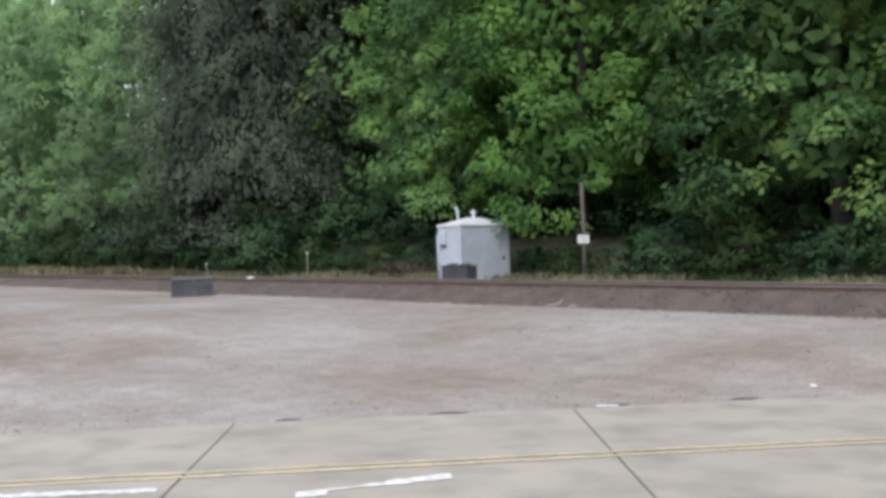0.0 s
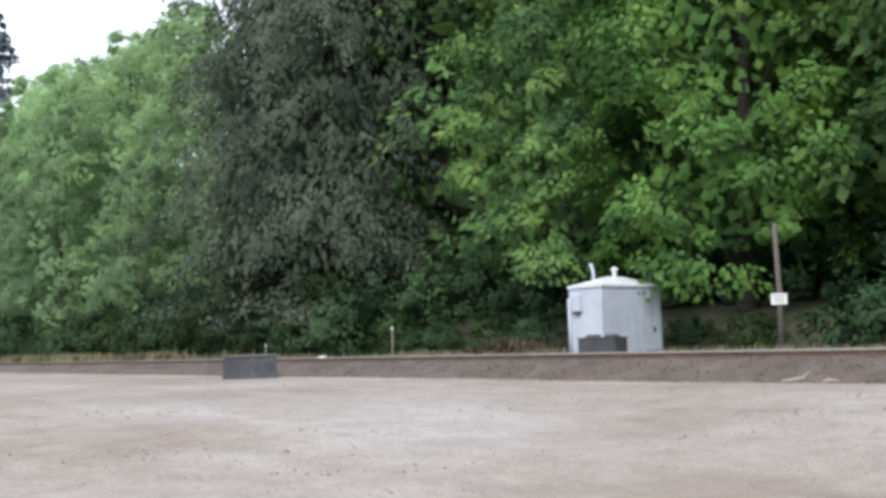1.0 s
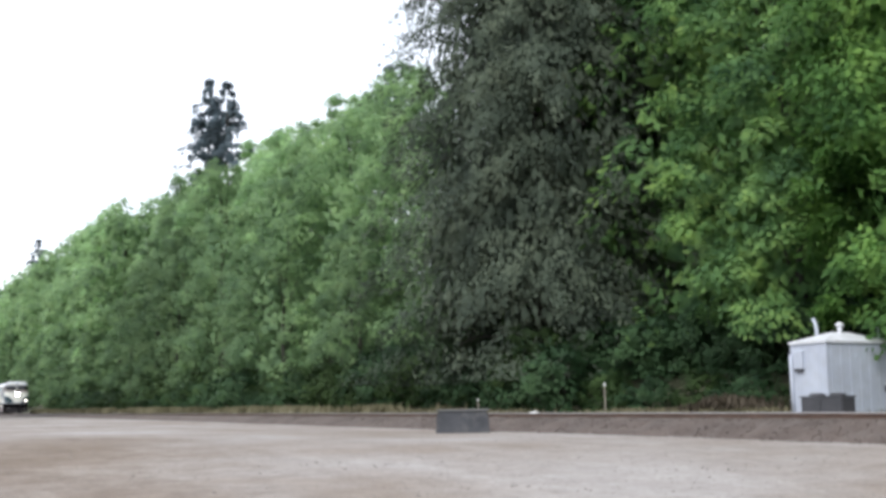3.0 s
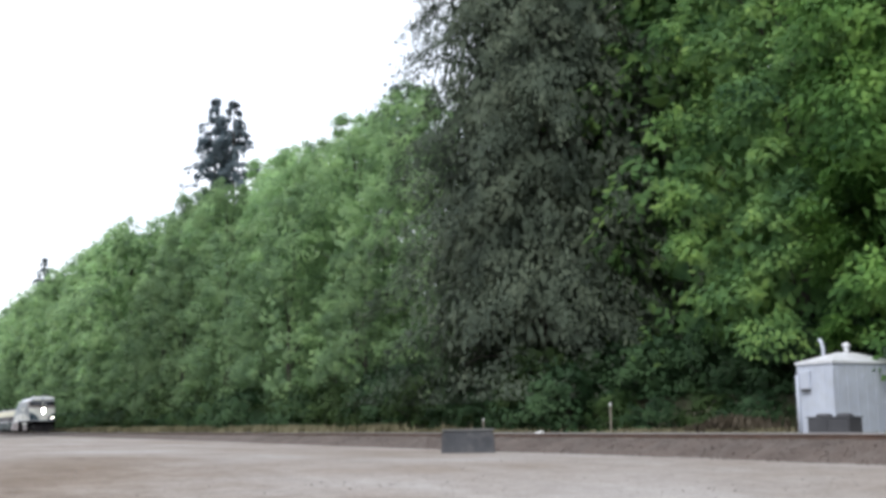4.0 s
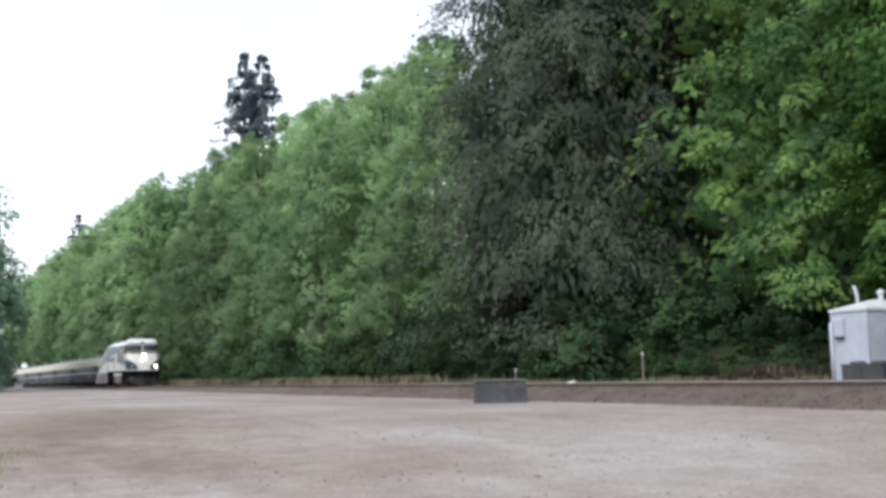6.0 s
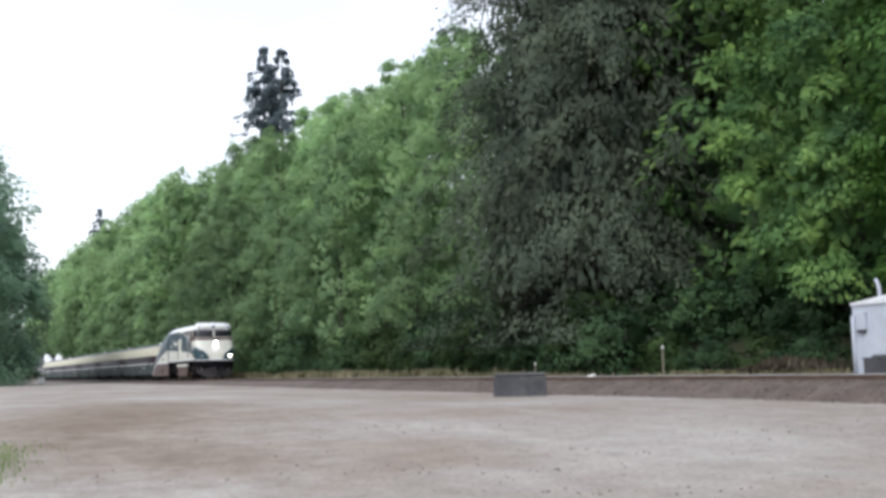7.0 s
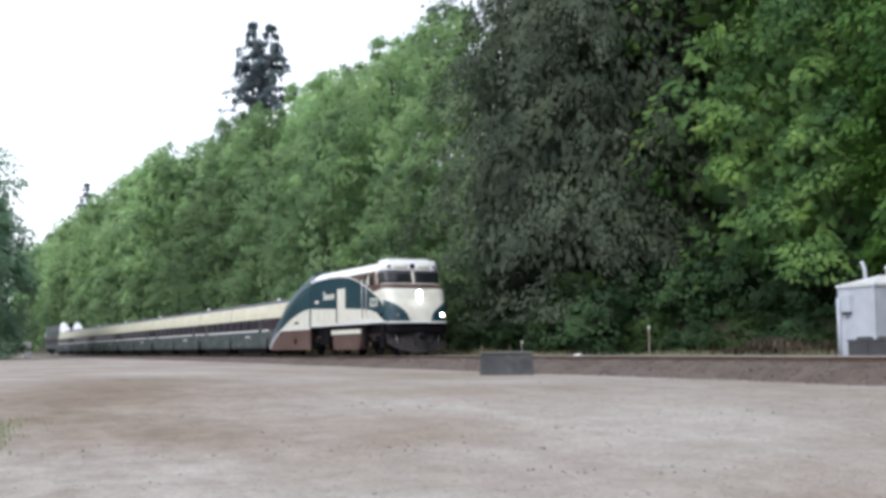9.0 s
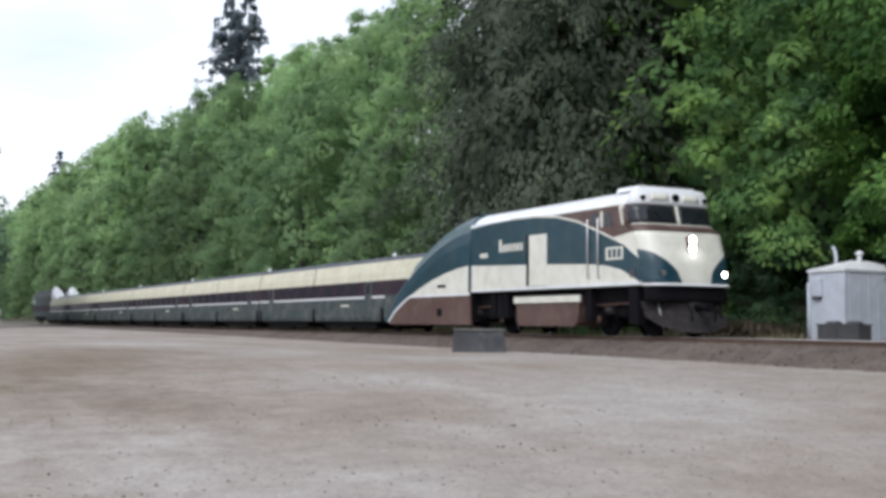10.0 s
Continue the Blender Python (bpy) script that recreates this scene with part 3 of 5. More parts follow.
def make_woods():
    r = rng(5)
    # bright maples beside the signal shed
    g = "maples behind the railway"
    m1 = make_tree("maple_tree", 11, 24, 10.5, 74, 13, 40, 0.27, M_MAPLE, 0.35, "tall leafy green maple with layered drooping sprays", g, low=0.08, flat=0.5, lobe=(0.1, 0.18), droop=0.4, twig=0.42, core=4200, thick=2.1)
    m2 = make_tree("maple_tree", 12, 23, 11, 76, 13, 40, 0.27, M_MAPLE_LIGHT, 0.32, "maple in sunlit bright green leaf colour hanging over the shed", g, low=0.07, flat=0.5, lobe=(0.1, 0.18), droop=0.4, twig=0.42, core=4200, thick=2.1)
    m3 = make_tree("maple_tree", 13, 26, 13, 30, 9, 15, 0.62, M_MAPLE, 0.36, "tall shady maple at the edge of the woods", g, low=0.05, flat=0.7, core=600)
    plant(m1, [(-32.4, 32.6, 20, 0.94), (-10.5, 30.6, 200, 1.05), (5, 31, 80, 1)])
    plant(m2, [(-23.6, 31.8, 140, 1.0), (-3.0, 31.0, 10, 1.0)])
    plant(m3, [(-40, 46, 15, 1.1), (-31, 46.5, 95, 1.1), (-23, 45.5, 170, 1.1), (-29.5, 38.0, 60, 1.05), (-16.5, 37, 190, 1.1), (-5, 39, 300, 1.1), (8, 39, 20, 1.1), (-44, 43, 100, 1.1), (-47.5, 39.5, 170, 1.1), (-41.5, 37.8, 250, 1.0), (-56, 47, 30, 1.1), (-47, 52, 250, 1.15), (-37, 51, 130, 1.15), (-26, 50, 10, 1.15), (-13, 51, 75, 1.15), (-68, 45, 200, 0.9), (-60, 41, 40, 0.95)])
    # dark cedars
    cd = conifer("cedar_tree", 21, 46, 10.4, 56, 9, 0.27, 430, M_CEDAR, 0.6, "huge dark grey-green cedar with drooping boughs", bare=0.04, droop=0.5, power=0.44, core=18000)
    plant(cd, [(-50.3, 32.6, 0, 1.0)])
    # alders and mixed leafy trees along the line
    g = "leafy trees along the railway"
    text = "tall light green leafy tree in a dense row"
    a1 = make_tree("alder_tree", 31, 25.5, 9.5, 26, 13, 42, 0.33, M_ALDER, 0.25, text, g, low=0.08)
    a2 = make_tree("alder_tree", 32, 27.5, 9, 28, 13, 40, 0.33, M_ALDER, 0.25, text, g, low=0.1)
    a3 = make_tree("alder_tree", 33, 20, 10, 20, 12, 40, 0.33, M_ALDER_DARK, 0.22, "darker green leafy tree at the wood's edge", g, low=0.03)
    f1 = make_tree("alder_tree", 34, 26, 10.5, 26, 10, 16, 0.64, M_ALDER, 0.25, text, g, low=0.08, core=420, thick=2.2)
    f2 = make_tree("alder_tree", 35, 20, 10, 20, 9, 18, 0.62, M_ALDER_DARK, 0.22, "darker green leafy tree at the wood's edge", g, low=0.03, core=360, thick=2.2)
    s1, s2, s3, s4, s5 = [], [], [], [], []
    x = -60.0
    i = 0
    while x > -420:
        far = x < -150
        rise = 0.88 + min(0.0023 * (-58 - x), 0.38)
        back = (x + r.uniform(-1.5, 1.5), 37.0 + r.uniform(-3.2, 2.5), r.uniform(0, 360), rise * r.uniform(0.88, 0.97))
        (s4 if far else (s1 if i % 2 else s2)).append(back)
        edge = (x + 3 + r.uniform(-1.5, 1.5), 31.0 + r.uniform(-1.0, 1.2), r.uniform(0, 360), r.uniform(0.5, 0.92))
        if i % 5 not in (1, 3):
            (s5 if far else s3).append(edge)
        if i % 2 == 0 and x < -120:
            s4.append((x - 2, 47 + r.uniform(-2, 3), r.uniform(0, 360), rise * r.uniform(0.6, 0.68)))
        x -= 7.0 if x > -200 else 12.0
        i += 1
    # trees on the near side of the line, far off
    near = [(-126, 4.5, 40, 1.2), (-120, -0.5, 120, 1.45), (-142, 8.0, 220, 0.95), (-131, 1.5, 10, 1.42), (-118, -11.5, 20, 1.2), (-150, -1.5, 77, 1.35), (-112, -19.5, 20, 1.2), (-135, 0.5, 300, 1.25)]
    s1 += [(-120.0, 40.0, 70, 1.03), (-106.0, 40.3, 210, 0.99)]
    s2 += [(-113.0, 40.8, 150, 0.94), (-128.5, 44.0, 20, 1.0)]
    plant(a1, s1)
    plant(a2, s2)
    plant(a3, s3)
    a4 = make_tree("alder_tree", 36, 20, 11, 30, 12, 36, 0.48, M_HAZY, 0.24, "dense leafy tree in hazy blue-green beside the far lot", g, low=0.03)
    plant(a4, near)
    plant(f1, s4)
    # unseen trees, added out of view to keep bright sky off the coach sides
    behind = [(-70.0 - 22 * k, -42.0 - 6 * (k % 3), 50.0 * k, 1.1) for k in range(14)] + [(-35.0 + 16 * k, -48.0 - 5 * (k % 2), 70.0 * k, 1.1) for k in range(6)]
    plant(f2, s5 + behind)
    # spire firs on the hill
    fir = conifer("fir_tree", 41, 30, 5.5, 26, 7, 0.48, 50, M_FIR_HAZE, 0.34, "tall thin haze-blue fir standing above the other trees", bare=0.4, droop=0.15, power=0.62, gap=0.2)
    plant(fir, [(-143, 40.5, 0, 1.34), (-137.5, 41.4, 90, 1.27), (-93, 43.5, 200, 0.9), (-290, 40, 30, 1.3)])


def make_bush(seed, height, width, leaves, leaf, material, label):
    crown, tips = broadleaf_crown("foliage", seed, height, width, 16, 7, leaves, leaf, material, low=0.05, lobe=(0.16, 0.26), core=160)
    top = new("bush")
    tagged(top, label, "bush", "bushes along the railway")
    a = new("foliage", crown)
    bm = bmesh.new()
    for k in range(0, 16, 2):
        t = Vector(tips[k])
        add_tube(bm, [(t.x * 0.1, t.y * 0.1, -0.2), (t.x * 0.5, t.y * 0.5, t.z * 0.6), tuple(t)], [0.035, 0.025, 0.01], 5)
    b = part("stem_frame", bm, M_BARK, top)
    a.parent = top
    return top


def make_bushes():
    r = rng(6)
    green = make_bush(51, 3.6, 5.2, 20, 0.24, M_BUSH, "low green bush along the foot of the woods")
    dark = make_bush(52, 3.0, 5.6, 20, 0.25, M_BUSH_SHADE, "bush in shade-dark leaf colour at the foot of the woods")
    used = set()

    def put(proto, x, y, sx, sz):
        m = on_ground(x, y, r.uniform(0, 360), 0.15)
        if proto.name in used:
            ob = copy_thing(proto, m)
        else:
            used.add(proto.name)
            proto.matrix_basis = m
            ob = proto
        ob.scale = (sx, sx, sz)

    x, i = 8.0, 0
    while x > -190:
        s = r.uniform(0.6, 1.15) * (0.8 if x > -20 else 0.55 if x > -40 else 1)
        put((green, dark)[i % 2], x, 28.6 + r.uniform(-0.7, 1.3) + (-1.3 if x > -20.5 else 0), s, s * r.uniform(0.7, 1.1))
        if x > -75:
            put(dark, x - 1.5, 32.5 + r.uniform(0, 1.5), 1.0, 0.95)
        x -= r.uniform(2.6, 4.2) if x > -100 else 6
        i += 1


def blades(name, spots, tall, material, label):
    r = rng(len(spots))
    n = len(spots)
    C = np.array([(x, y, float(z)) for x, y, z in spots])
    h = tall * r.uniform(0.5, 1.3, n)
    a = r.uniform(0, 6.28, n)
    D = np.stack([np.cos(a) * 0.35, np.sin(a) * 0.35, np.ones(n)], 1)
    C[:, 2] += h * 0.42
    v, f = diamonds(C, D, np.stack([np.cos(a), np.sin(a), np.zeros(n)], 1), h, 0.22, 0.05)
    ob = new(name, mesh_np(name, v, f, material))
    return tagged(ob, label, "grass", kind="stuff")


def make_grass():
    r = rng(7)
    n = 26000
    x = -r.uniform(0, 1, n) ** 1.3 * 170 + 6
    y = 24.2 + np.abs(r.normal(size=n)) * 1.3
    clump = np.sin(x * 0.7) + np.sin(x * 0.23 + 1) + r.normal(size=n) * 0.5
    keep = (clump > -0.4) & ~((x > -25.4) & (x < -21.8) & (y > 23.7))
    blades("dry_grass", [(a, b, c) for a, b, c in zip(x[keep], y[keep], ground_z(x[keep], y[keep]))], 0.3, M_DRYGRASS, "dry pale grass strip behind the railway")
    n = 15000
    x = -46 - r.uniform(0, 1, n) ** 1.2 * 130
    y = 23.9 + np.abs(r.normal(size=n)) * 0.55
    keep = np.sin(x * 0.55) + np.sin(x * 0.19 + 2) + r.normal(size=n) * 0.6 > -0.5
    x, y = x[keep], y[keep]
    blades("dry_grass", list(zip(x, y, ground_z(x, y))), 0.55, M_DRYGRASS, "tall dry pale tufts of grass along the line")
    n = 9000
    x = -r.uniform(0, 1, n) ** 1.2 * 120 + 6
    y = 26.3 + r.uniform(0, 1, n) * 3.5
    blades("tall_grass", list(zip(x, y, ground_z(x, y))), 0.26, M_GRASS, "rank green grass under the trees")
    n = 3500
    x, y = -29.5 + r.normal(size=n) * 1.6, 25.8 + np.abs(r.normal(size=n)) * 0.7
    z = ground_z(x, y) + 0.5 * np.exp(-((x + 29.5) / 1.8) ** 2) * r.uniform(0, 1, n)
    blades("dead_bracken", list(zip(x, y, z)), 0.3, M_BRACKEN, "brown mound of dead bracken beside the line")
    n = 15000
    x, y = -17.5 + r.normal(size=n) * 1.5, -0.3 + r.normal(size=n) * 0.6
    y -= (x + 17.5) * 0.25
    keep = x < -13.8
    x, y = x[keep], y[keep]
    blades("grass_patch", list(zip(x, y, ground_z(x, y))), 0.1, M_TURF, "small patch of green grass in the gravel lot")


make_woods()
make_bushes()
make_grass()


# ---------------------------------------------------------------- railway
def make_railway():
    xs = axis([(-900, -130, 12), (-130, -62, 2), (-62, 6, 0.3), (6, 60, 3), (60, 600, 30)])
    prof = [(18.5, -0.25), (18.85, 0.0), (19.15, 0.16), (19.5, 0.3), (19.85, 0.42), (20.1, 0.47), (20.5, 0.46), (21.3, 0.46), (22.1, 0.46), (22.5, 0.47), (22.8, 0.42), (23.3, 0.22), (23.9, -0.2)]
    r = rng(3)
    v = np.zeros((len(xs), len(prof), 3))
    for k, (y, h) in enumerate(prof):
        base = ground_z(xs, np.full_like(xs, 18.85)) - 0.02
        w = np.clip(h / 0.45, 0, 1)
        top = base * (1 - w) + 1.17 * w if k < 7 else np.full_like(xs, 0.72 + h)
        if k == 0:
            top = base - 0.3
        v[:, k, 0], v[:, k, 1] = xs, y + r.normal(size=len(xs)) * 0.02
        v[:, k, 2] = top + r.normal(size=len(xs)) * (0.011 if 0 < k < len(prof) - 1 else 0)
    ny = len(prof)
    i, j = np.meshgrid(np.arange(len(xs) - 1), np.arange(ny - 1), indexing="ij")
    a = (i * ny + j).ravel()
    m = mat("brown_ballast", (0.062, 0.047, 0.04), (0.142, 0.109, 0.093), 0.95, 0, 0.9, 16, 0.4, 0.45, 0.03, (0.17, 0.148, 0.134), 0.35)
    bed = new("track_bed", mesh_np("track_bed", v.reshape(-1, 3), np.stack([a, a + ny, a + ny + 1, a + 1], -1), m, True))
    tagged(bed, "brown ballast bank that carries the railway", "track bed", kind="structure")
    # loose stones on the bank
    n = 5000
    x = -r.uniform(0, 1, n) ** 1.15 * 62 + 3
    y = 18.55 + r.uniform(0, 1, n) * 1.75
    yy = np.array([p[0] for p in prof])
    w = np.clip(np.interp(y, yy, [p[1] for p in prof]) / 0.45, 0, 1)
    z = (ground_z(x, np.full_like(x, 18.85)) - 0.02) * (1 - w) + 1.17 * w
    z = np.maximum(z, ground_z(x, y))
    stones("ballast_stones", x, y, z, r.uniform(0.02, 0.04, n), m, "loose brown ballast stones on the bank", "stone")
    track = empty("railway_track", (0, TRACK_Y, 0), "rusty railway track with worn shiny rail heads", "railway track", kind="structure")
    for side in (-0.7525, 0.7525):
        web = [(-0.075, -0.17), (0.075, -0.17), (0.075, -0.155), (0.012, -0.135), (0.012, -0.045), (0.036, -0.035), (0.036, -0.012), (-0.036, -0.012), (-0.036, -0.035), (-0.012, -0.045), (-0.012, -0.135), (-0.075, -0.155)]
        rail = part("rail", loft([[(x, side + p, RAIL_Z + q) for p, q in web] for x in (-900, 600)]), M_RAIL, track)
        part("rail_head", loft([[(x, side + p, RAIL_Z + q) for p, q in ((-0.036, -0.0115), (0.036, -0.0115), (0.03, 0.0), (-0.03, 0.0))] for x in (-900, 600)]), M_RAILTOP, rail, "polished steel running surface")
    tie = box(-0.115, 0.115, -1.3, 1.3, RAIL_Z - 0.34, RAIL_Z - 0.155, 0.012)
    first = part("tie", tie, M_TIE, track)
    first.location = (2, 0, 0)
    for k in range(1, 260):
        t = new("tie", first.data)
        t.parent = track
        t.location = (2 - 0.56 * k, r.normal() * 0.03, r.normal() * 0.006)


def stones(name, x, y, z, s, material, label, category):
    """Many small angular stones in one mesh."""
    r = rng(len(x))
    base = np.array([(1, 0, 0), (-1, 0, 0), (0, 1, 0), (0, -1, 0), (0, 0, 1), (0, 0, -1)], float)
    tri = np.array([(0, 2, 4), (2, 1, 4), (1, 3, 4), (3, 0, 4), (2, 0, 5), (1, 2, 5), (3, 1, 5), (0, 3, 5)])
    n = len(x)
    v = base[None] * r.uniform(0.6, 1.3, (n, 6, 1)) * np.stack([np.ones(n), r.uniform(0.6, 1, n), r.uniform(0.45, 0.8, n)], 1)[:, None] * s[:, None, None]
    a = r.uniform(0, 6.28, n)
    c, q = np.cos(a)[:, None], np.sin(a)[:, None]
    v = np.stack([v[:, :, 0] * c - v[:, :, 1] * q, v[:, :, 0] * q + v[:, :, 1] * c, v[:, :, 2]], -1)
    v += np.stack([x, y, z + s * 0.2], 1)[:, None]
    f = (tri[None] + (np.arange(n) * 6)[:, None, None]).reshape(-1, 3)
    return tagged(new(name, mesh_np(name, v.reshape(-1, 3), f, material)), label, category, kind="stuff")


def make_lot_stones():
    r = rng(8)
    m = mat("grey_stones", (0.16, 0.145, 0.13), (0.36, 0.33, 0.31), 0.95, 0, 3, 40, 0.5, 0.3)
    n = 9000
    d = r.uniform(0, 1, n) ** 1.6 * 26
    al = r.uniform(-16, 20, n)
    o = Vector((-3.5, ROAD_A - 3.5 * ROAD_B, 0))
    x = o.x + ALONG.x * al + INTO.x * d
    y = o.y + ALONG.y * al + INTO.y * d
    keep = y < 18.5
    x, y = x[keep], y[keep]
    s = r.uniform(0.008, 0.022, len(x)) * np.where(r.uniform(size=len(x)) < 0.02, 1.8, 1)
    stones("loose_gravel", x, y, ground_z(x, y), s, m, "loose grey stones scattered over the gravel lot", "stone")
    md = mat("dark_clods", (0.1, 0.088, 0.075), (0.2, 0.178, 0.158), 0.95, 0, 3, 40, 0.5, 0.3)
    n = 300
    cl = r.uniform(0, 1, (26, 2))
    pick = r.randint(0, 26, n)
    d = 0.2 + cl[pick, 0] ** 2 * 14 + np.abs(r.normal(size=n)) * 0.6
    al = -14 + cl[pick, 1] * 30 + r.normal(size=n) * 1.1
    x, y = o.x + ALONG.x * al + INTO.x * d, o.y + ALONG.y * al + INTO.y * d
    xf = -6 - 40 * r.uniform(0, 1, 700) ** 1.2
    yf = 18.62 + r.normal(size=700) * 0.13
    x, y = np.concatenate([x, xf]), np.concatenate([y, yf])
    n = len(x)
    stones("dark_clods", x, y, ground_z(x, y), r.uniform(0.01, 0.034, n), md, "dark clods of earth and old leaves on the gravel", "debris")


# ---------------------------------------------------------------- road
def road_at(a, d, z=0.0):
    """A point a metres along the road from where it starts and d metres from its far edge towards the camera."""
    p = Vector((-6.83, ROAD_A - 6.83 * ROAD_B, 0)) + ALONG * a - INTO * d
    return Vector((p.x, p.y, z))


def make_road():
    road = empty("road", (0, 0, 0), "worn pale concrete road with double yellow lines", "road", kind="structure")
    skew = -0.08

    def slab(a0, a1, d0, d1, r):
        bm = bmesh.new()
        g = 0.012
        pts = [(a0 + g + skew * d0, d0 + g), (a1 - g + skew * d0, d0 + g), (a1 - g + skew * d1, d1 - g), (a0 + g + skew * d1, d1 - g)]
        lo = [bm.verts.new(road_at(a, d, -0.2)) for a, d in pts]
        hi = [bm.verts.new(road_at(a, d, 0.03 + r.normal() * 0.003)) for a, d in pts]
        bm.faces.new(hi)
        for i in range(4):
            j = (i + 1) % 4
            bm.faces.new((lo[i], lo[j], hi[j], hi[i]))
        bmesh.ops.recalc_face_normals(bm, faces=bm.faces)
        es = [e for e in bm.edges if all(v in hi for v in e.verts)]
        bmesh.ops.bevel(bm, geom=es, offset=0.012, segments=1, affect="EDGES")
        part("slab", bm, M_CONC, road)

    r = rng(9)
    for k in range(-6, 8):
        for d0, d1 in ((0, 3.84), (3.84, 7.3), (7.3, 10.8), (10.8, 14.3)):
            slab(2.3 + 5.25 * k, 2.3 + 5.25 * (k + 1), d0, d1, r)
    # joint filler below the slabs' surface
    bm = bmesh.new()
    vs = [bm.verts.new(road_at(a, d, 0.012)) for a, d in ((-28, 0.02), (38, 0.02), (38, 14.2), (-28, 14.2))]
    bm.faces.new(vs)
    part("joint_filler", bm, mat("dark_joint_filler", (0.05, 0.05, 0.05), (0.1, 0.1, 0.1), 0.9), road, "dark sealed joints between the slabs")

    def stripe(name, a0, a1, d, w, material, ragged=0.012, step=0.35, label="", shift=0.0):
        bm = bmesh.new()
        n = max(2, int((a1 - a0) / step))
        rows = []
        for i in range(n + 1):
            a = a0 + (a1 - a0) * i / n
            dd = d + shift * i / n
            rows.append((bm.verts.new(road_at(a, dd - w / 2 + r.normal() * ragged, 0.041)), bm.verts.new(road_at(a, dd + w / 2 + r.normal() * ragged, 0.041))))
        for p, q in zip(rows, rows[1:]):
            bm.faces.new((p[0], p[1], q[1], q[0]))
        bmesh.ops.recalc_face_normals(bm, faces=bm.faces)
        ob = part(name, bm, material, road, label)
        ob.visible_shadow = True

    stripe("yellow_line", -26, 36, 3.68, 0.10, M_YELLOW, label="worn double yellow centre line")
    stripe("yellow_line", -26, 36, 3.93, 0.10, M_YELLOW, label="worn double yellow centre line")
    for a0, a1, d, w, sh in ((4.35, 5.12, 4.82, 0.3, -0.18), (3.36, 3.7, 5.18, 0.26, -0.08), (-0.6, 1.8, 4.45, 0.22, 0.12), (3.7, 4.35, 5.02, 0.08, -0.16)):
        stripe("white_marking", a0, a1, d, w, M_WHITEPAINT, 0.025, 0.12, "ragged white paint marking", sh)


# ---------------------------------------------------------------- things by the track
def make_shed():
    x0, x1, y0, y1, z0, z1 = -24.98, -23.62, 24.75, 27.4, 0.95, 3.24
    shed = empty("signal_shed", ((x0 + x1) / 2, (y0 + y1) / 2, z0), "small white metal signal shed with a low hipped roof", "shed")
    cx, cy = (x1 - x0) / 2, (y1 - y0) / 2
    h = z1 - z0
    part("foundation", box(-cx - 0.08, cx + 0.08, -cy - 0.08, cy + 0.08, -0.1, 0.12, 0.02), M_BLOCK, shed, "grey concrete footing")
    part("wall", box(-cx, cx, -cy, cy, 0.12, h, 0.015), M_SHED, shed)
    for k in range(7):
        y = -cy + (k + 0.5) * (2 * cy) / 7
        part("seam", box(cx, cx + 0.014, y - 0.012, y + 0.012, 0.14, h - 0.03), M_SHED, shed)
    for k in range(3):
        x = -cx + (k + 0.75) * (2 * cx) / 3.5
        part("seam", box(x - 0.012, x + 0.012, -cy - 0.014, -cy, 0.14, h - 0.03), M_SHED, shed)
    part("corner_trim", box(cx - 0.05, cx + 0.016, -cy - 0.016, -cy + 0.05, 0.12, h), M_SHED, shed)
    part("corner_trim", box(-cx - 0.016, -cx + 0.05, -cy - 0.016, -cy + 0.05, 0.12, h), M_SHED, shed)
    e = 0.05
    bm = bmesh.new()
    lo = [bm.verts.new(p) for p in ((-cx - e, -cy - e, h), (cx + e, -cy - e, h), (cx + e, cy + e, h), (-cx - e, cy + e, h))]
    ed = [bm.verts.new((v.co.x, v.co.y, h + 0.07)) for v in lo]
    rg = [bm.verts.new((0, -0.35, h + 0.36)), bm.verts.new((0, 0.35, h + 0.36))]
    bm.faces.new(lo[::-1])
    for i in range(4):
        j = (i + 1) % 4
        bm.faces.new((lo[i], lo[j], ed[j], ed[i]))
    bm.faces.new((ed[0], ed[1], rg[0]))
    bm.faces.new((ed[1], ed[2], rg[1], rg[0]))
    bm.faces.new((ed[2], ed[3], rg[1]))
    bm.faces.new((ed[3], ed[0], rg[0], rg[1]))
    part("roof", bm, M_SHEDROOF, shed, "low white hipped metal roof")
    vent = part("roof_vent", tube([(0, 0, h + 0.3), (0, 0, h + 0.56)], 0.075, 12), M_SHEDROOF, shed)
    part("cap", tube([(0, 0, h + 0.54), (0, 0, h + 0.59), (0, 0, h + 0.66)], [0.13, 0.12, 0.04], 12), M_SHEDROOF, vent)
    part("stack_pipe", tube([(-0.62, -0.3, h - 0.1), (-0.62, -0.3, h + 0.5), (-0.66, -0.3, h + 0.66), (-0.74, -0.3, h + 0.8)], 0.055, 10), M_SHED, shed, "white bent stack pipe")
    part("antenna", tube([(0.55, 1.0, h), (0.55, 1.0, h + 0.5)], 0.03, 8), M_SHED, shed)
    meter = part("wall_unit", box(-0.5, -0.16, -cy - 0.12, -cy, h - 0.72, h - 0.2, 0.03), M_SHED, shed, "white wall unit with a dark open underside")
    part("grille", box(-0.47, -0.19, -cy - 0.11, -cy - 0.02, h - 0.8, h - 0.722), M_DARKBOX, meter)
    part("conduit", tube([(-0.66, -cy - 0.05, 0.1), (-0.66, -cy - 0.05, h - 0.3)], 0.05, 8), M_SHED, shed)
    part("vent_plate", box(cx, cx + 0.02, -0.15, 0.0, h - 0.42, h - 0.3), M_SHED, shed)
    part("door_handle", box(cx, cx + 0.05, 0.95, 1.0, 0.9, 1.05), M_DARKBOX, shed)

    cab = empty("relay_cabinet", (-23.05, 24.1, 0.86), "low dark grey relay cabinet before the white shed", "cabinet")
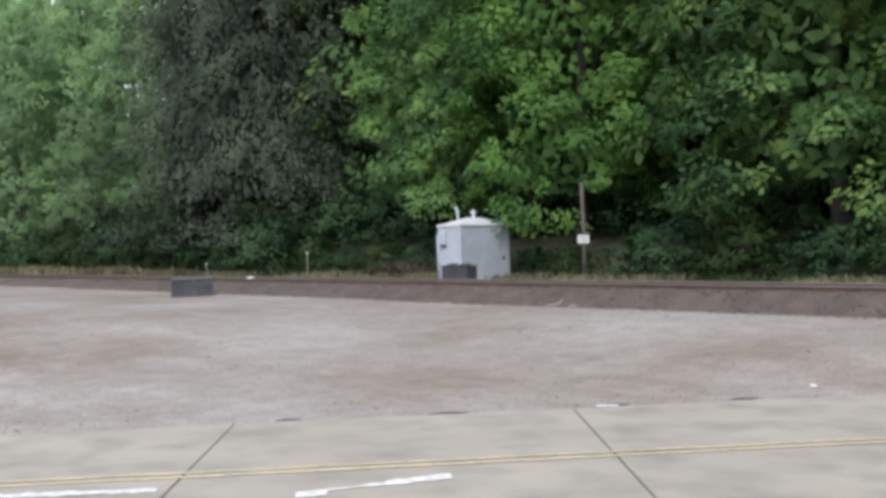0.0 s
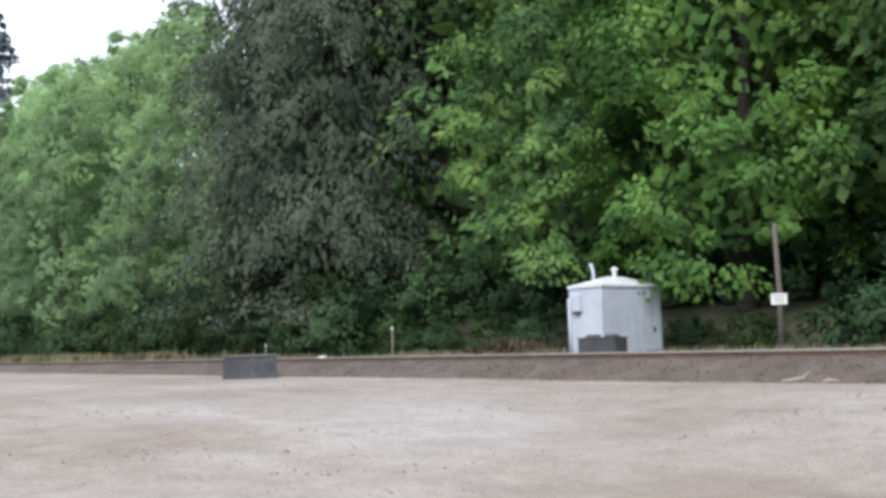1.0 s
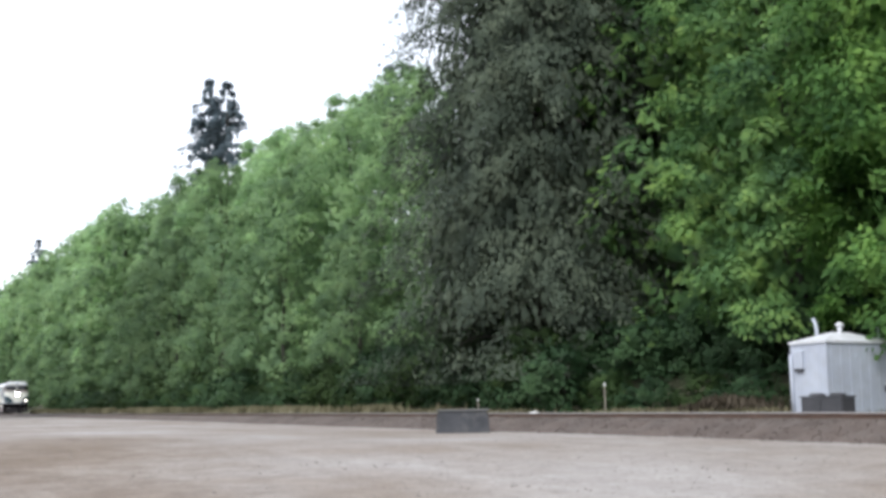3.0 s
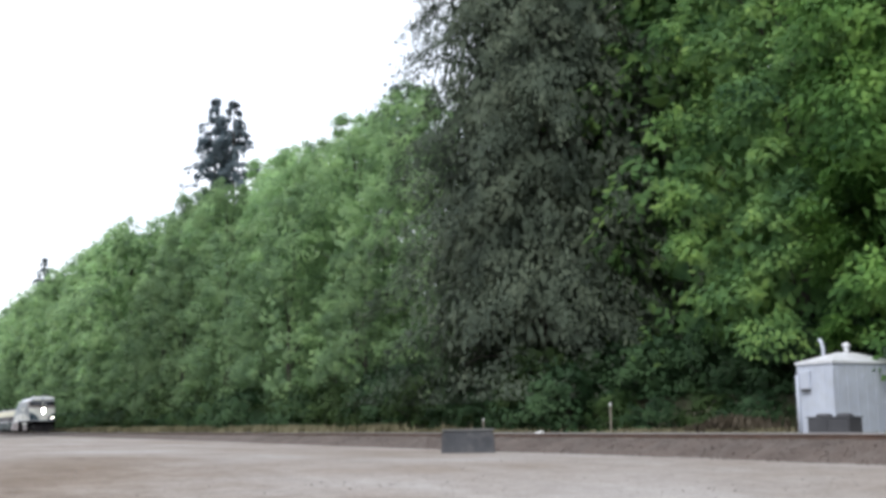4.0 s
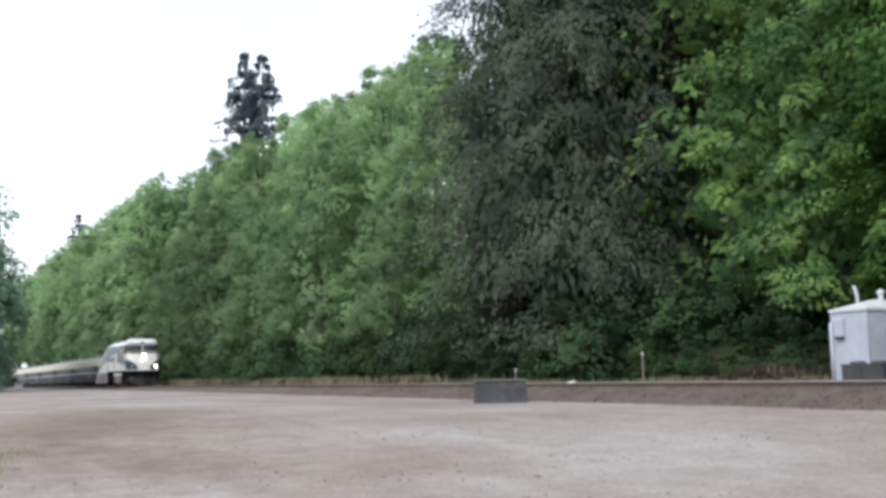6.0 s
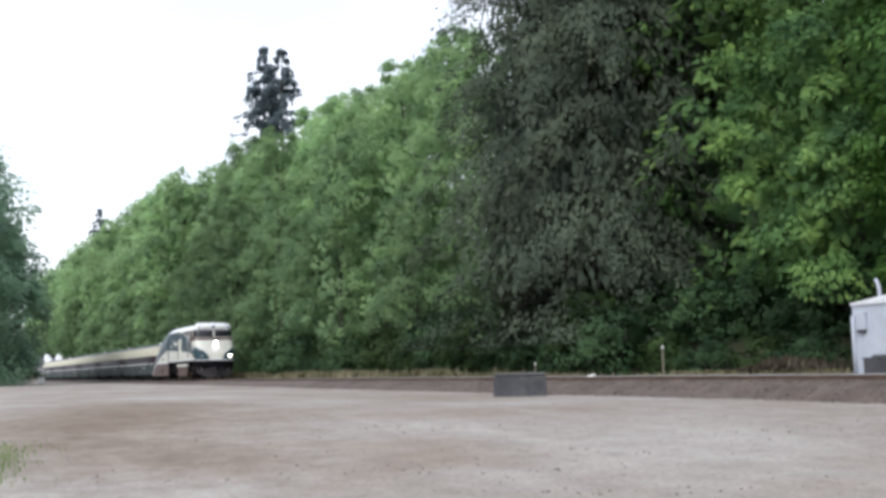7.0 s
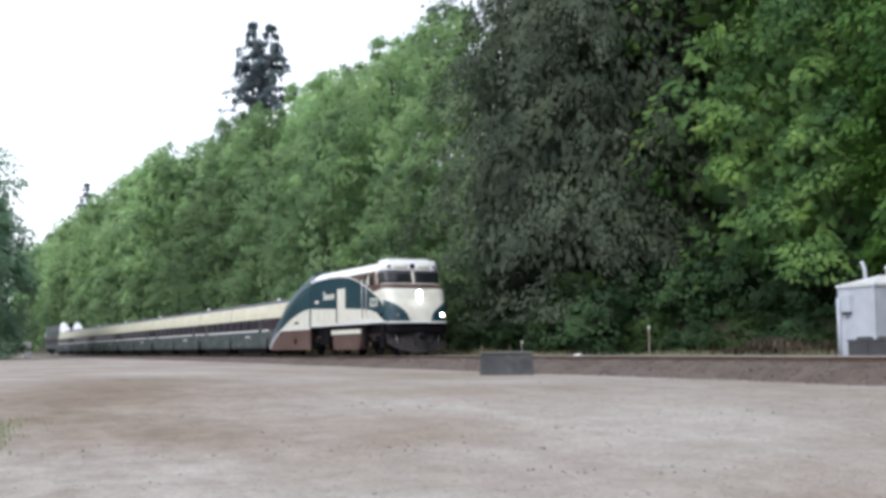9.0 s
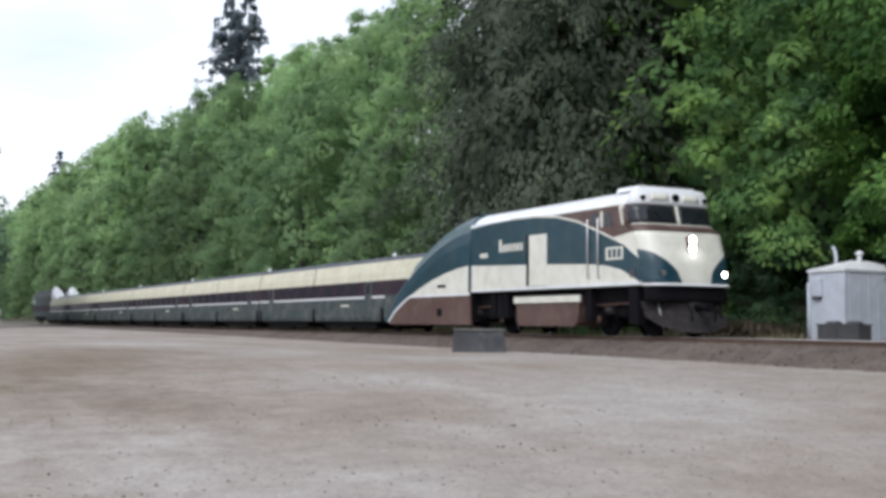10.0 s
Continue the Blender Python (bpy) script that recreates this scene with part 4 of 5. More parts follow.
    part("body", box(-0.75, 0.75, -0.25, 0.25, 0.0, 0.82, 0.02), M_DARKBOX, cab)
    part("lid", box(-0.78, 0.78, -0.28, 0.28, 0.824, 0.86, 0.012), M_DARKBOX, cab)
    for x in (-0.36, 0.38):
        part("fan_cowl", tube([(x, 0, 0.86), (x, 0, 0.91), (x, 0, 0.94)], [0.23, 0.22, 0.14], 16), M_DARKBOX, cab)
    for x in (-0.37, 0.37):
        part("door", box(x - 0.34, x + 0.34, -0.266, -0.252, 0.08, 0.76, 0.004), M_DARKBOX, cab)


def make_block():
    b = empty("concrete_barrier_block", (-31.9, 17.4, float(ground_z(-31.9, 17.4)) - 0.1), "weathered dark concrete block at the foot of the bank", "block")
    b.rotation_euler = (0, 0, radians(62 - 180))
    bm = bmesh.new()
    lo, hi = [], []
    for x, y in ((-0.86, -0.42), (0.86, -0.42), (0.86, 0.42), (-0.86, 0.42)):
        lo.append(bm.verts.new((x, y, 0)))
        hi.append(bm.verts.new((x * 0.93, y * 0.86, 0.78)))
    bm.faces.new(lo[::-1])
    bm.faces.new(hi)
    for i in range(4):
        j = (i + 1) % 4
        bm.faces.new((lo[i], lo[j], hi[j], hi[i]))
    bmesh.ops.bevel(bm, geom=bm.edges[:], offset=0.045, segments=2, affect="EDGES")
    bmesh.ops.subdivide_edges(bm, edges=bm.edges[:], cuts=2, use_grid_fill=True)
    for v in bm.verts:
        v.co += Vector(noise.noise_vector(v.co * 3)) * 0.018
    part("body", bm, M_BLOCK, b)
    # thin top layer, paler than the block's sides
    cap = box(-0.83, 0.83, -0.385, 0.385, 0.775, 0.83, 0.02)
    bmesh.ops.subdivide_edges(cap, edges=cap.edges[:], cuts=2, use_grid_fill=True)
    for v in cap.verts:
        v.co += Vector(noise.noise_vector(v.co * 4)) * 0.014
    part("cap", cap, M_CAP, b, "paler layer on the top")
    part("lifting_loop", tube([(-0.12, 0, 0.74), (-0.1, 0, 0.85), (0.1, 0, 0.85), (0.12, 0, 0.74)], 0.014, 6), M_RAIL, b, "rusty steel lifting loop")


def make_posts():
    p = empty("wooden_sign_post", (-18.28, 26.0, float(ground_z(-18.28, 26)) - 0.05), "grey weathered wooden post carrying a small white sign", "sign post")
    h = 4.66 - p.location.z
    part("post", tube([(0, 0, -0.2), (0.02, 0, h * 0.5), (-0.03, 0, h)], [0.085, 0.075, 0.06], 10), M_WOOD, p)
    s = part("sign", box(-0.21, 0.21, -0.105, -0.08, 2.6 - p.location.z - 0.15, 2.6 - p.location.z + 0.15, 0.006), M_SIGN, p, "small white sign with grey unreadable lines")
    for k, w in enumerate((0.17, 0.13, 0.15)):
        z = 2.6 - p.location.z + 0.08 - 0.075 * k
        part("lettering", box(-w, w, -0.108, -0.1055, z - 0.014, z + 0.014), M_BAR, s)
    p.rotation_euler = (0, 0, radians(35))
    for name, x, y, hh in (("marker_stake", -34.06, 24.5, 1.15), ("marker_stake", -42.6, 24.0, 0.75)):
        q = empty(name, (x, y, float(ground_z(x, y))), "thin pale marker stake in the dry grass", "stake", "marker stakes")
        part("stake", box(-0.022, 0.022, -0.012, 0.012, -0.2, hh, 0.004), M_STICK, q)
        part("flag", box(-0.035, 0.035, -0.016, 0.016, hh - 0.02, hh + 0.1, 0.004), M_SIGN, q, "white painted tip")
    w = empty("white_trackside_cabinet", (-158, 14.6, float(ground_z(-158, 14.6))), "narrow white cabinet standing by the far track", "cabinet")
    part("body", box(-0.55, 0.55, -0.45, 0.45, 0, 1.95, 0.03), M_SHEDROOF, w)
    part("lid", box(-0.6, 0.6, -0.5, 0.5, 1.954, 2.05, 0.02), M_SHEDROOF, w)


def make_litter():
    def drop(name, x, y, z, bm, material, label, category, rz=0):
        ob = part(name, bm, material)
        ob.matrix_basis = pose(x, y, z, 0, 0, rz)
        return tagged(ob, label, category)

    drop("crumpled_cup", -33.9, 21.3, 1.17, tube([(-0.13, 0, 0.08), (0.0, 0.02, 0.09), (0.16, 0, 0.1)], [0.07, 0.09, 0.11], 9), M_PLASTIC, "crumpled white cup lying on the ballast", "cup", 20)
    for x, y in ((-33.9, 22.6), (-29.6, 22.6)):
        drop("paper_scrap", x, y, 1.14, box(-0.12, 0.12, -0.07, 0.07, 0.0, 0.05, 0.02), M_PLASTIC, "scrap of white paper by the rails", "litter", 30)
    z = float(ground_z(-12.8, 18.6))
    drop("bleached_branch", -12.8, 18.6, z + 0.03, tube([(-0.26, 0, 0.02), (-0.06, 0.03, 0.03), (0.15, 0.0, 0.07), (0.25, -0.02, 0.19)], [0.02, 0.03, 0.026, 0.01], 7), M_STICK, "bent bleached branch at the foot of the bank", "branch", 40)
    drop("bleached_branch", -12.05, 18.6, float(ground_z(-12.05, 18.6)) + 0.02, tube([(-0.16, 0, 0.02), (0.0, 0.03, 0.04), (0.17, 0.0, 0.02)], [0.02, 0.04, 0.015], 7), M_STICK, "short bleached branch at the foot of the bank", "branch", 60)
    for a, d, long in ((5.6, -0.12, 0.34), (8.3, -0.2, 0.22), (3.1, -0.15, 0.2), (10.4, -0.2, 0.26)):
        p = road_at(a, d)
        drop("dark_twig", p.x, p.y, float(ground_z(p.x, p.y)) + 0.012, tube([(-long, 0, 0.0), (-long * 0.2, 0.025, 0.012), (long * 0.4, -0.015, 0.01), (long, 0.02, 0.004)], [0.005, 0.014, 0.012, 0.004], 6), M_BARK, "dark fallen twig lying along the road's edge", "twig", math.degrees(math.atan(ROAD_B)))
    drop("paper_scrap", -2.3, 8.75, float(ground_z(-2.3, 8.75)) + 0.01, box(-0.17, 0.17, -0.05, 0.05, 0, 0.012, 0.005), M_PLASTIC, "flat scrap of white paper beside the road", "litter", 50)
    drop("paper_scrap", -0.8, 12.3, float(ground_z(-0.8, 12.3)) + 0.01, box(-0.05, 0.05, -0.04, 0.04, 0, 0.05, 0.01), M_PLASTIC, "small white scrap on the gravel", "litter", 50)


make_railway()
make_road()
make_shed()
make_block()
make_posts()
make_litter()
make_lot_stones()


# ---------------------------------------------------------------- the train
HALF = 1.56


def nose_x(z):
    """The front's outline on the centre line."""
    return float(np.interp(z, [0.1, 0.8, 1.5, 2.2, 2.7, 3.02, 3.1, 3.3, 3.86, 4.2, 4.5], [0.4, 0.5, 0.46, 0.34, 0.18, 0.1, 0.05, -0.34, -0.51, -0.55, -0.76]))


def front_x(y, z):
    return nose_x(z) - 0.12 * min(abs(y) / HALF, 1.0) ** 2 - 0.42 * min(abs(y) / HALF, 1.0) ** 10


def front_shell(z0, z1, y0, y1, rows=6, cols=14, thick=0.05, out=0.0, wide=HALF):
    """A curved sheet of the front between two heights and two sides."""
    bm = bmesh.new()

    def narrow(z):
        return 1.0 - 0.16 * max(0.0, (z - 3.75) / 0.75) ** 1.2

    g = [[None] * (cols + 1) for _ in range(rows + 1)]
    h = [[None] * (cols + 1) for _ in range(rows + 1)]
    for i in range(rows + 1):
        z = z0 + (z1 - z0) * i / rows
        for j in range(cols + 1):
            y = (y0 + (y1 - y0) * j / cols) * narrow(z)
            x = front_x(y, z) + out
            g[i][j] = bm.verts.new((x, y, z))
            h[i][j] = bm.verts.new((x - thick, y * 0.98, z))
    for i in range(rows):
        for j in range(cols):
            bm.faces.new((g[i][j], g[i][j + 1], g[i + 1][j + 1], g[i + 1][j])).smooth = True
            bm.faces.new((h[i][j], h[i + 1][j], h[i + 1][j + 1], h[i][j + 1]))
    for j in range(cols):
        bm.faces.new((g[0][j], h[0][j], h[0][j + 1], g[0][j + 1]))
        bm.faces.new((g[rows][j], g[rows][j + 1], h[rows][j + 1], h[rows][j]))
    for i in range(rows):
        bm.faces.new((g[i][0], g[i + 1][0], h[i + 1][0], h[i][0]))
        bm.faces.new((g[i][cols], h[i][cols], h[i + 1][cols], g[i + 1][cols]))
    return bm


def plough_shell():
    """A wedge that comes to a point on the centre line; its lower edge rises to the sides."""
    rings = []
    for j in range(13):
        y = -1.45 + 2.9 * j / 12
        t = abs(y) / 1.45
        zb, xf = 0.13 + 0.4 * t ** 3, 0.62 - 0.62 * t ** 1.3
        rings.append([(xf - 0.2, y, 1.02), (xf - 0.16, y, 0.72), (xf - 0.02, y, (zb + 0.7) / 2), (xf + 0.1, y, zb), (xf + 0.04, y, zb), (xf - 0.1, y, 0.6), (xf - 0.28, y, 1.02)])
    return loft(rings)


def lobe_shell(side):
    """The green lobe on the nose: bounded by a curve that rises to the side."""
    bm = bmesh.new()
    rows, cols = 8, 10
    g = []
    for j in range(cols + 1):
        y = 0.52 + (HALF - 0.52) * j / cols
        t = (y - 0.52) / (HALF - 0.52)
        ztop = 1.56 + 0.98 * t ** 0.5
        g.append([bm.verts.new((front_x(y, 1.54 + (ztop - 1.54) * i / rows) + 0.012, side * y, 1.54 + (ztop - 1.54) * i / rows)) for i in range(rows + 1)])
    for j in range(cols):
        for i in range(rows):
            bm.faces.new((g[j][i], g[j + 1][i], g[j + 1][i + 1], g[j][i + 1])).smooth = True
    bmesh.ops.remove_doubles(bm, verts=bm.verts, dist=0.001)
    bmesh.ops.recalc_face_normals(bm, faces=bm.faces)
    r = bmesh.ops.extrude_face_region(bm, geom=bm.faces[:])
    for e in r["geom"]:
        if isinstance(e, bmesh.types.BMVert):
            e.co.x -= 0.02
    bmesh.ops.recalc_face_normals(bm, faces=bm.faces)
    return bm


def wheelset(parent, x, radius, material, moving):
    ws = part("wheelset", tube([(0, -0.85, 0), (0, 0.85, 0)], 0.09, 10), material, parent)
    ws.location = (x, 0, radius)
    for s in (-1, 1):
        bm = tube([(0, s * 0.68, 0), (0, s * 0.71, 0), (0, s * 0.715, 0), (0, s * 0.82, 0)], [radius + 0.03, radius + 0.03, radius, radius], 24)
        add_tube(bm, [(0, s * 0.82, 0), (0, s * 0.86, 0)], [0.16, 0.14], 12)
        for k in range(4):
            a = k * math.tau / 4
            add_box(bm, math.cos(a) * 0.3 - 0.06, math.cos(a) * 0.3 + 0.06, min(s * 0.8, s * 0.835), max(s * 0.8, s * 0.835), math.sin(a) * 0.3 - 0.06, math.sin(a) * 0.3 + 0.06)
        part("wheel", bm, material, ws)
    moving.append((ws, x, radius))


def truck_frame(bm, xa, xb, z=0.62):
    for s in (-1, 1):
        add_box(bm, xa - 0.55, xb + 0.55, min(s * 0.98, s * 1.12), max(s * 0.98, s * 1.12), z - 0.02, z + 0.26, 0.03)
        for x in (xa, xb):
            add_box(bm, x - 0.17, x + 0.17, min(s * 0.94, s * 1.2), max(s * 0.94, s * 1.2), z - 0.3, z + 0.12, 0.02)
        for x in ((xa + xb) / 2 - 0.22, (xa + xb) / 2 + 0.22):
            add_tube(bm, [(x, s * 1.1, z - 0.1), (x, s * 1.1, z + 0.5)], 0.1, 8)
    add_box(bm, (xa + xb) / 2 - 0.3, (xa + xb) / 2 + 0.3, -1.0, 1.0, z, z + 0.4)
    return bm


def make_locomotive():
    wheels = []
    loco = empty("locomotive", (0, TRACK_Y, RAIL_Z), "streamlined passenger locomotive in dark green, cream and copper brown", "locomotive")
    # body: sides and roof from the rear of the machine room to the cab
    prof = [(-HALF, 1.5), (-HALF, 3.72), (-1.47, 3.95), (-1.24, 4.2), (-0.9, 4.36), (0.9, 4.36), (1.24, 4.2), (1.47, 3.95), (HALF, 3.72), (HALF, 1.5)]
    full = [(-HALF, 1.5), (-HALF, 2.2), (-HALF, 2.7), (-HALF, 3.02), (-HALF, 3.3)] + prof[1:9] + [(HALF, 3.3), (HALF, 3.02), (HALF, 2.7), (HALF, 2.2), (HALF, 1.5)]
    part("body", loft([[(-10.5, y, z) for y, z in full], [(-1.9, y, z) for y, z in full], [(front_x(y, z) - 0.05, y, z) for y, z in full]], True, True), M_CREAM, loco, "cream body sides")
    part("roof", loft([[(x if x < -5 else nose_x(4.3) - 0.3, y, z + 0.012) for y, z in prof[2:8]] for x in (-10.5, -0.9)], True, True), M_WHITEROOF, loco, "white roof")
    part("roof_edge", plate([(-10.5, 3.73), (-1.3, 3.73), (-1.3, 3.9), (-10.5, 3.98)], -1.563, -1.2), M_WHITEROOF, loco)
    part("roof_edge", plate([(-10.5, 3.73), (-1.3, 3.73), (-1.3, 3.9), (-10.5, 3.98)], 1.2, 1.563), M_WHITEROOF, loco)
    # painted panels on both sides
    arch = [(-10.5, 3.84), (-9.0, 3.93), (-7.6, 3.95), (-6.0, 3.92), (-4.6, 3.8), (-3.4, 3.55), (-2.2, 3.15), (-1.0, 2.72)]
    low = [(-0.12, 2.2), (-0.15, 1.56), (-0.45, 1.72), (-1.1, 1.98), (-1.8, 2.12), (-2.6, 2.2), (-5.0, 2.3), (-10.5, 2.48)]
    band = [(-5.2, 3.88), (-4.6, 3.8), (-3.4, 3.55), (-2.2, 3.15), (-1.6, 2.94), (-0.52, 3.07), (-0.9, 3.3), (-1.05, 3.72), (-1.15, 3.9)]
    line = [(p[0], p[1] + 0.06) for p in arch[2:]] + [(p[0], p[1] - 0.005) for p in arch[2:]][::-1]
    for s in (-1, 1):
        def side(name, outline, d, material, label=""):
            a, b = s * (HALF - 0.02), s * (HALF + d)
            return part(name, plate(outline, min(a, b), max(a, b)), material, loco, label)

        side("green_panel", arch + low, 0.008, M_GREEN, "dark green sweeping side panel")
        side("brown_panel", band, 0.006, M_BROWN, "copper brown band beside the cab")
        side("pinstripe", line, 0.016, M_CREAM)
        side("sill_stripe", [(-10.5, 1.5), (-0.2, 1.5), (-0.2, 1.6), (-10.5, 1.58)], 0.016, M_WHITEROOF)
        d = side("door", [(-6.3, 1.62), (-5.2, 1.62), (-5.2, 3.32), (-6.3, 3.32)], 0.03, M_CREAM, "cream engine room door")
        y = s * (HALF + 0.05)
        part("door_jamb", box(-6.44, -6.32, min(s * HALF, y), max(s * HALF, y), 1.62, 3.34), M_UNDER, d)
        side("number_panel", [(-1.85, 2.28), (-0.98, 2.28), (-0.98, 2.66), (-1.85, 2.66)], 0.02, M_CREAM)
        for k in range(3):
            side("numeral_bar", [(-1.72 + 0.24 * k, 2.34), (-1.56 + 0.24 * k, 2.34), (-1.56 + 0.24 * k, 2.6), (-1.72 + 0.24 * k, 2.6)], 0.026, M_GREEN)
        for k in range(7):
            side("emblem_stroke", [(-8.35 + 0.24 * k, 2.86), (-8.2 + 0.24 * k, 2.86), (-8.2 + 0.24 * k, 3.12 + (0.18 if k == 0 else 0)), (-8.35 + 0.24 * k, 3.12 + (0.18 if k == 0 else 0))], 0.022, M_CREAM)
        side("emblem_stroke", [(-9.75, 2.72), (-9.2, 2.72), (-9.2, 2.88), (-9.75, 2.88)], 0.022, M_CREAM)
        w = side("cab_window", [(-1.95, 3.3), (-1.5, 3.3), (-1.62, 3.72), (-1.95, 3.72)], 0.02, M_GLASS)
        side("cab_door_window", [(-2.62, 3.36), (-2.3, 3.36), (-2.3, 3.74), (-2.62, 3.74)], 0.02, M_GLASS)
        side("window_post", [(-2.12, 3.3), (-2.0, 3.3), (-2.0, 3.78), (-2.12, 3.78)], 0.03, M_CREAM)
        side("corner_post", [(-1.02, 3.3), (-0.94, 3.3), (-1.08, 3.72), (-1.1, 3.9), (-1.2, 3.9)], 0.022, M_CREAM)
        for x in (-2.75, -2.2):
            yy = s * (HALF + 0.07)
            part("grab_rail", tube([(x, s * HALF, 1.75), (x, yy, 1.8), (x, yy, 3.55), (x, s * HALF, 3.6)], 0.028, 8), M_CHROME, loco)
        side("side_lamp_box", [(-0.62, 1.74), (-0.36, 1.74), (-0.36, 1.96), (-0.62, 1.96)], 0.03, M_GLASS)
    # front
    part("nose", front_shell(1.5, 3.08, -HALF, HALF, 10, 18), M_CREAM, loco, "rounded cream nose")
    for s in (-1, 1):
        part("nose_lobe", lobe_shell(s), M_GREEN, loco, "dark green lobe on the nose")
    part("brown_visor", front_shell(3.09, 3.3, -HALF, HALF, 3, 18, 0.05, 0.035), M_BROWN, loco, "copper brown strip below the windscreen")
    part("windscreen_frame", front_shell(3.3, 3.9, -HALF, HALF, 5, 18, 0.06, 0.0), M_BROWN, loco, "copper brown windscreen surround")
    part("centre_pillar", front_shell(3.3, 3.9, -0.05, 0.05, 4, 2, 0.05, 0.04), M_CREAM, loco)
    part("windscreen_trim", front_shell(3.285, 3.325, -1.5, 1.5, 1, 18, 0.03, 0.045), M_CREAM, loco, "thin cream trim below the windscreen")
    for s in (-1, 1):
        a, b = sorted((s * 0.07, s * 1.525))
        part("windscreen", front_shell(3.32, 3.88, a, b, 4, 12, 0.03, 0.03), M_GLASS, loco, "dark windscreen pane")
        part("wiper", tube([(front_x(0.5, 3.32) + 0.07, s * 0.5, 3.32), (front_x(0.8, 3.7) + 0.06, s * 0.85, 3.68)], 0.014, 5), M_UNDER, loco)
    part("brow", front_shell(3.9, 4.42, -HALF, HALF, 5, 18, 0.08, 0.03), M_WHITEROOF, loco, "white brow with marker lamps")
    part("brow_top", loft([[(x, y, z) for y, z in ((-1.1, 4.36), (-1.0, 4.5), (1.0, 4.5), (1.1, 4.36))] for x in (-2.0, -0.9)], True, True), M_WHITEROOF, loco)
    for s in (-1, 1):
        part("number_board", front_shell(4.02, 4.24, *sorted((s * 0.28, s * 0.95)), 2, 6, 0.03, 0.05), M_CREAM, loco)
        part("marker_lamp", tube([(front_x(1.2, 4.1) - 0.02, s * 1.14, 4.1), (front_x(1.2, 4.1) + 0.09, s * 1.14, 4.1)], 0.075, 10), M_UNDER, loco)
    part("bell_grille", tube([(front_x(0, 4.12) - 0.02, 0, 4.13), (front_x(0, 4.12) + 0.07, 0, 4.13)], 0.12, 12), M_UNDER, loco)
    bz = part("headlight_housing", box(front_x(0, 2.7) - 0.1, front_x(0, 2.6) + 0.06, -0.15, 0.15, 2.46, 2.94, 0.04), M_BROWN, loco)
    for z in (2.58, 2.83):
        xh = front_x(0, 2.6) + 0.06
        part("headlight", tube([(xh - 0.01, 0, z), (xh + 0.015, 0, z)], 0.088, 16), M_LAMP, loco, "bright white headlight")
    for s in (-1, 1):
        xh = front_x(1.12, 1.84)
        part("ditch_light_rim", tube([(xh - 0.06, s * 1.12, 1.84), (xh + 0.03, s * 1.12, 1.84)], 0.1, 14), M_UNDER, loco)
        part("ditch_light", tube([(xh + 0.02, s * 1.12, 1.84), (xh + 0.045, s * 1.12, 1.84)], 0.085, 14), M_DITCH if s > 0 else M_CHROME, loco, "lit ditch light" if s > 0 else "unlit ditch light")
    part("white_belt", front_shell(1.47, 1.545, -HALF, HALF, 2, 18, 0.05, 0.03), M_WHITEROOF, loco)
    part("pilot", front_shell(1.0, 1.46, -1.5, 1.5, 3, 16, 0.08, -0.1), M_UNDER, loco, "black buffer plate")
    part("plough", plough_shell(), M_PLOUGH, loco, "dusty black snow plough")
    part("coupler", tube([(0.35, 0, 0.86), (0.75, 0, 0.86), (0.98, 0, 0.86)], [0.1, 0.1, 0.15], 8), M_UNDER, loco)
    for s in (-1, 1):
        part("air_hose", tube([(0.55, s * 0.45, 0.95), (0.78, s * 0.46, 0.75), (0.74, s * 0.4, 0.45)], 0.03, 6), M_UNDER, loco)
        part("step_well", box(-0.75, -0.3, min(s * 1.2, s * 1.54), max(s * 1.2, s * 1.54), 0.35, 1.47, 0.02), M_UNDER, loco)
    # rear fairing
    curve = [(-10.5, 4.46), (-11.3, 4.41), (-12.2, 4.26), (-13.2, 4.0), (-14.3, 3.62), (-15.3, 3.2), (-16.3, 2.7), (-17.1, 2.2), (-17.8, 1.6), (-18.35, 0.5)]
    rings = []
    for x, z in curve:
        half = [(HALF + 0.02, 0.42), (HALF + 0.02, max(z - 1.15, 0.44)), (HALF - 0.04, max(z - 0.72, 0.45)), (HALF - 0.16, max(z - 0.38, 0.46)), (HALF - 0.36, max(z - 0.14, 0.47)), (HALF - 0.7, max(z, 0.48))]
        rings.append([(x, -a, b) for a, b in half] + [(x, a, b) for a, b in half[::-1]])
    part("rear_fairing", loft(rings, True, True, False), M_GREEN, loco, "dark green fairing that slopes down to the coaches")
    sweep = [(-10.52, 2.5), (-11.5, 2.42), (-12.6, 2.26), (-13.8, 2.02), (-14.9, 1.72), (-15.7, 1.46), (-10.52, 1.46)]
    skirt = [(-10.52, 1.4), (-15.7, 1.4), (-16.4, 1.16), (-17.2, 0.8), (-17.75, 0.36), (-17.7, 0.3), (-10.4, 0.3)]
    trim = [(-15.7, 1.48), (-16.5, 1.2), (-17.3, 0.84), (-17.9, 0.4), (-17.8, 0.38), (-17.2, 0.78), (-16.4, 1.14), (-15.7, 1.39), (-10.52, 1.39), (-10.52, 1.47)]
    for s in (-1, 1):
        def side2(name, outline, d, material, label=""):
            a, b = s * (HALF - 0.02), s * (HALF + 0.02 + d)
            return part(name, plate(outline, min(a, b), max(a, b)), material, loco, label)

        side2("cream_sweep", sweep, 0.008, M_CREAM, "cream sweep on the fairing")
        side2("brown_skirt", skirt, 0.012, M_BROWN, "copper brown skirt below the fairing")
        side2("skirt_trim", trim, 0.02, M_WHITEROOF)
        side2("lettering", [(-13.2, 1.72), (-12.5, 1.72), (-12.5, 1.84), (-13.2, 1.84)], 0.016, M_UNDER)
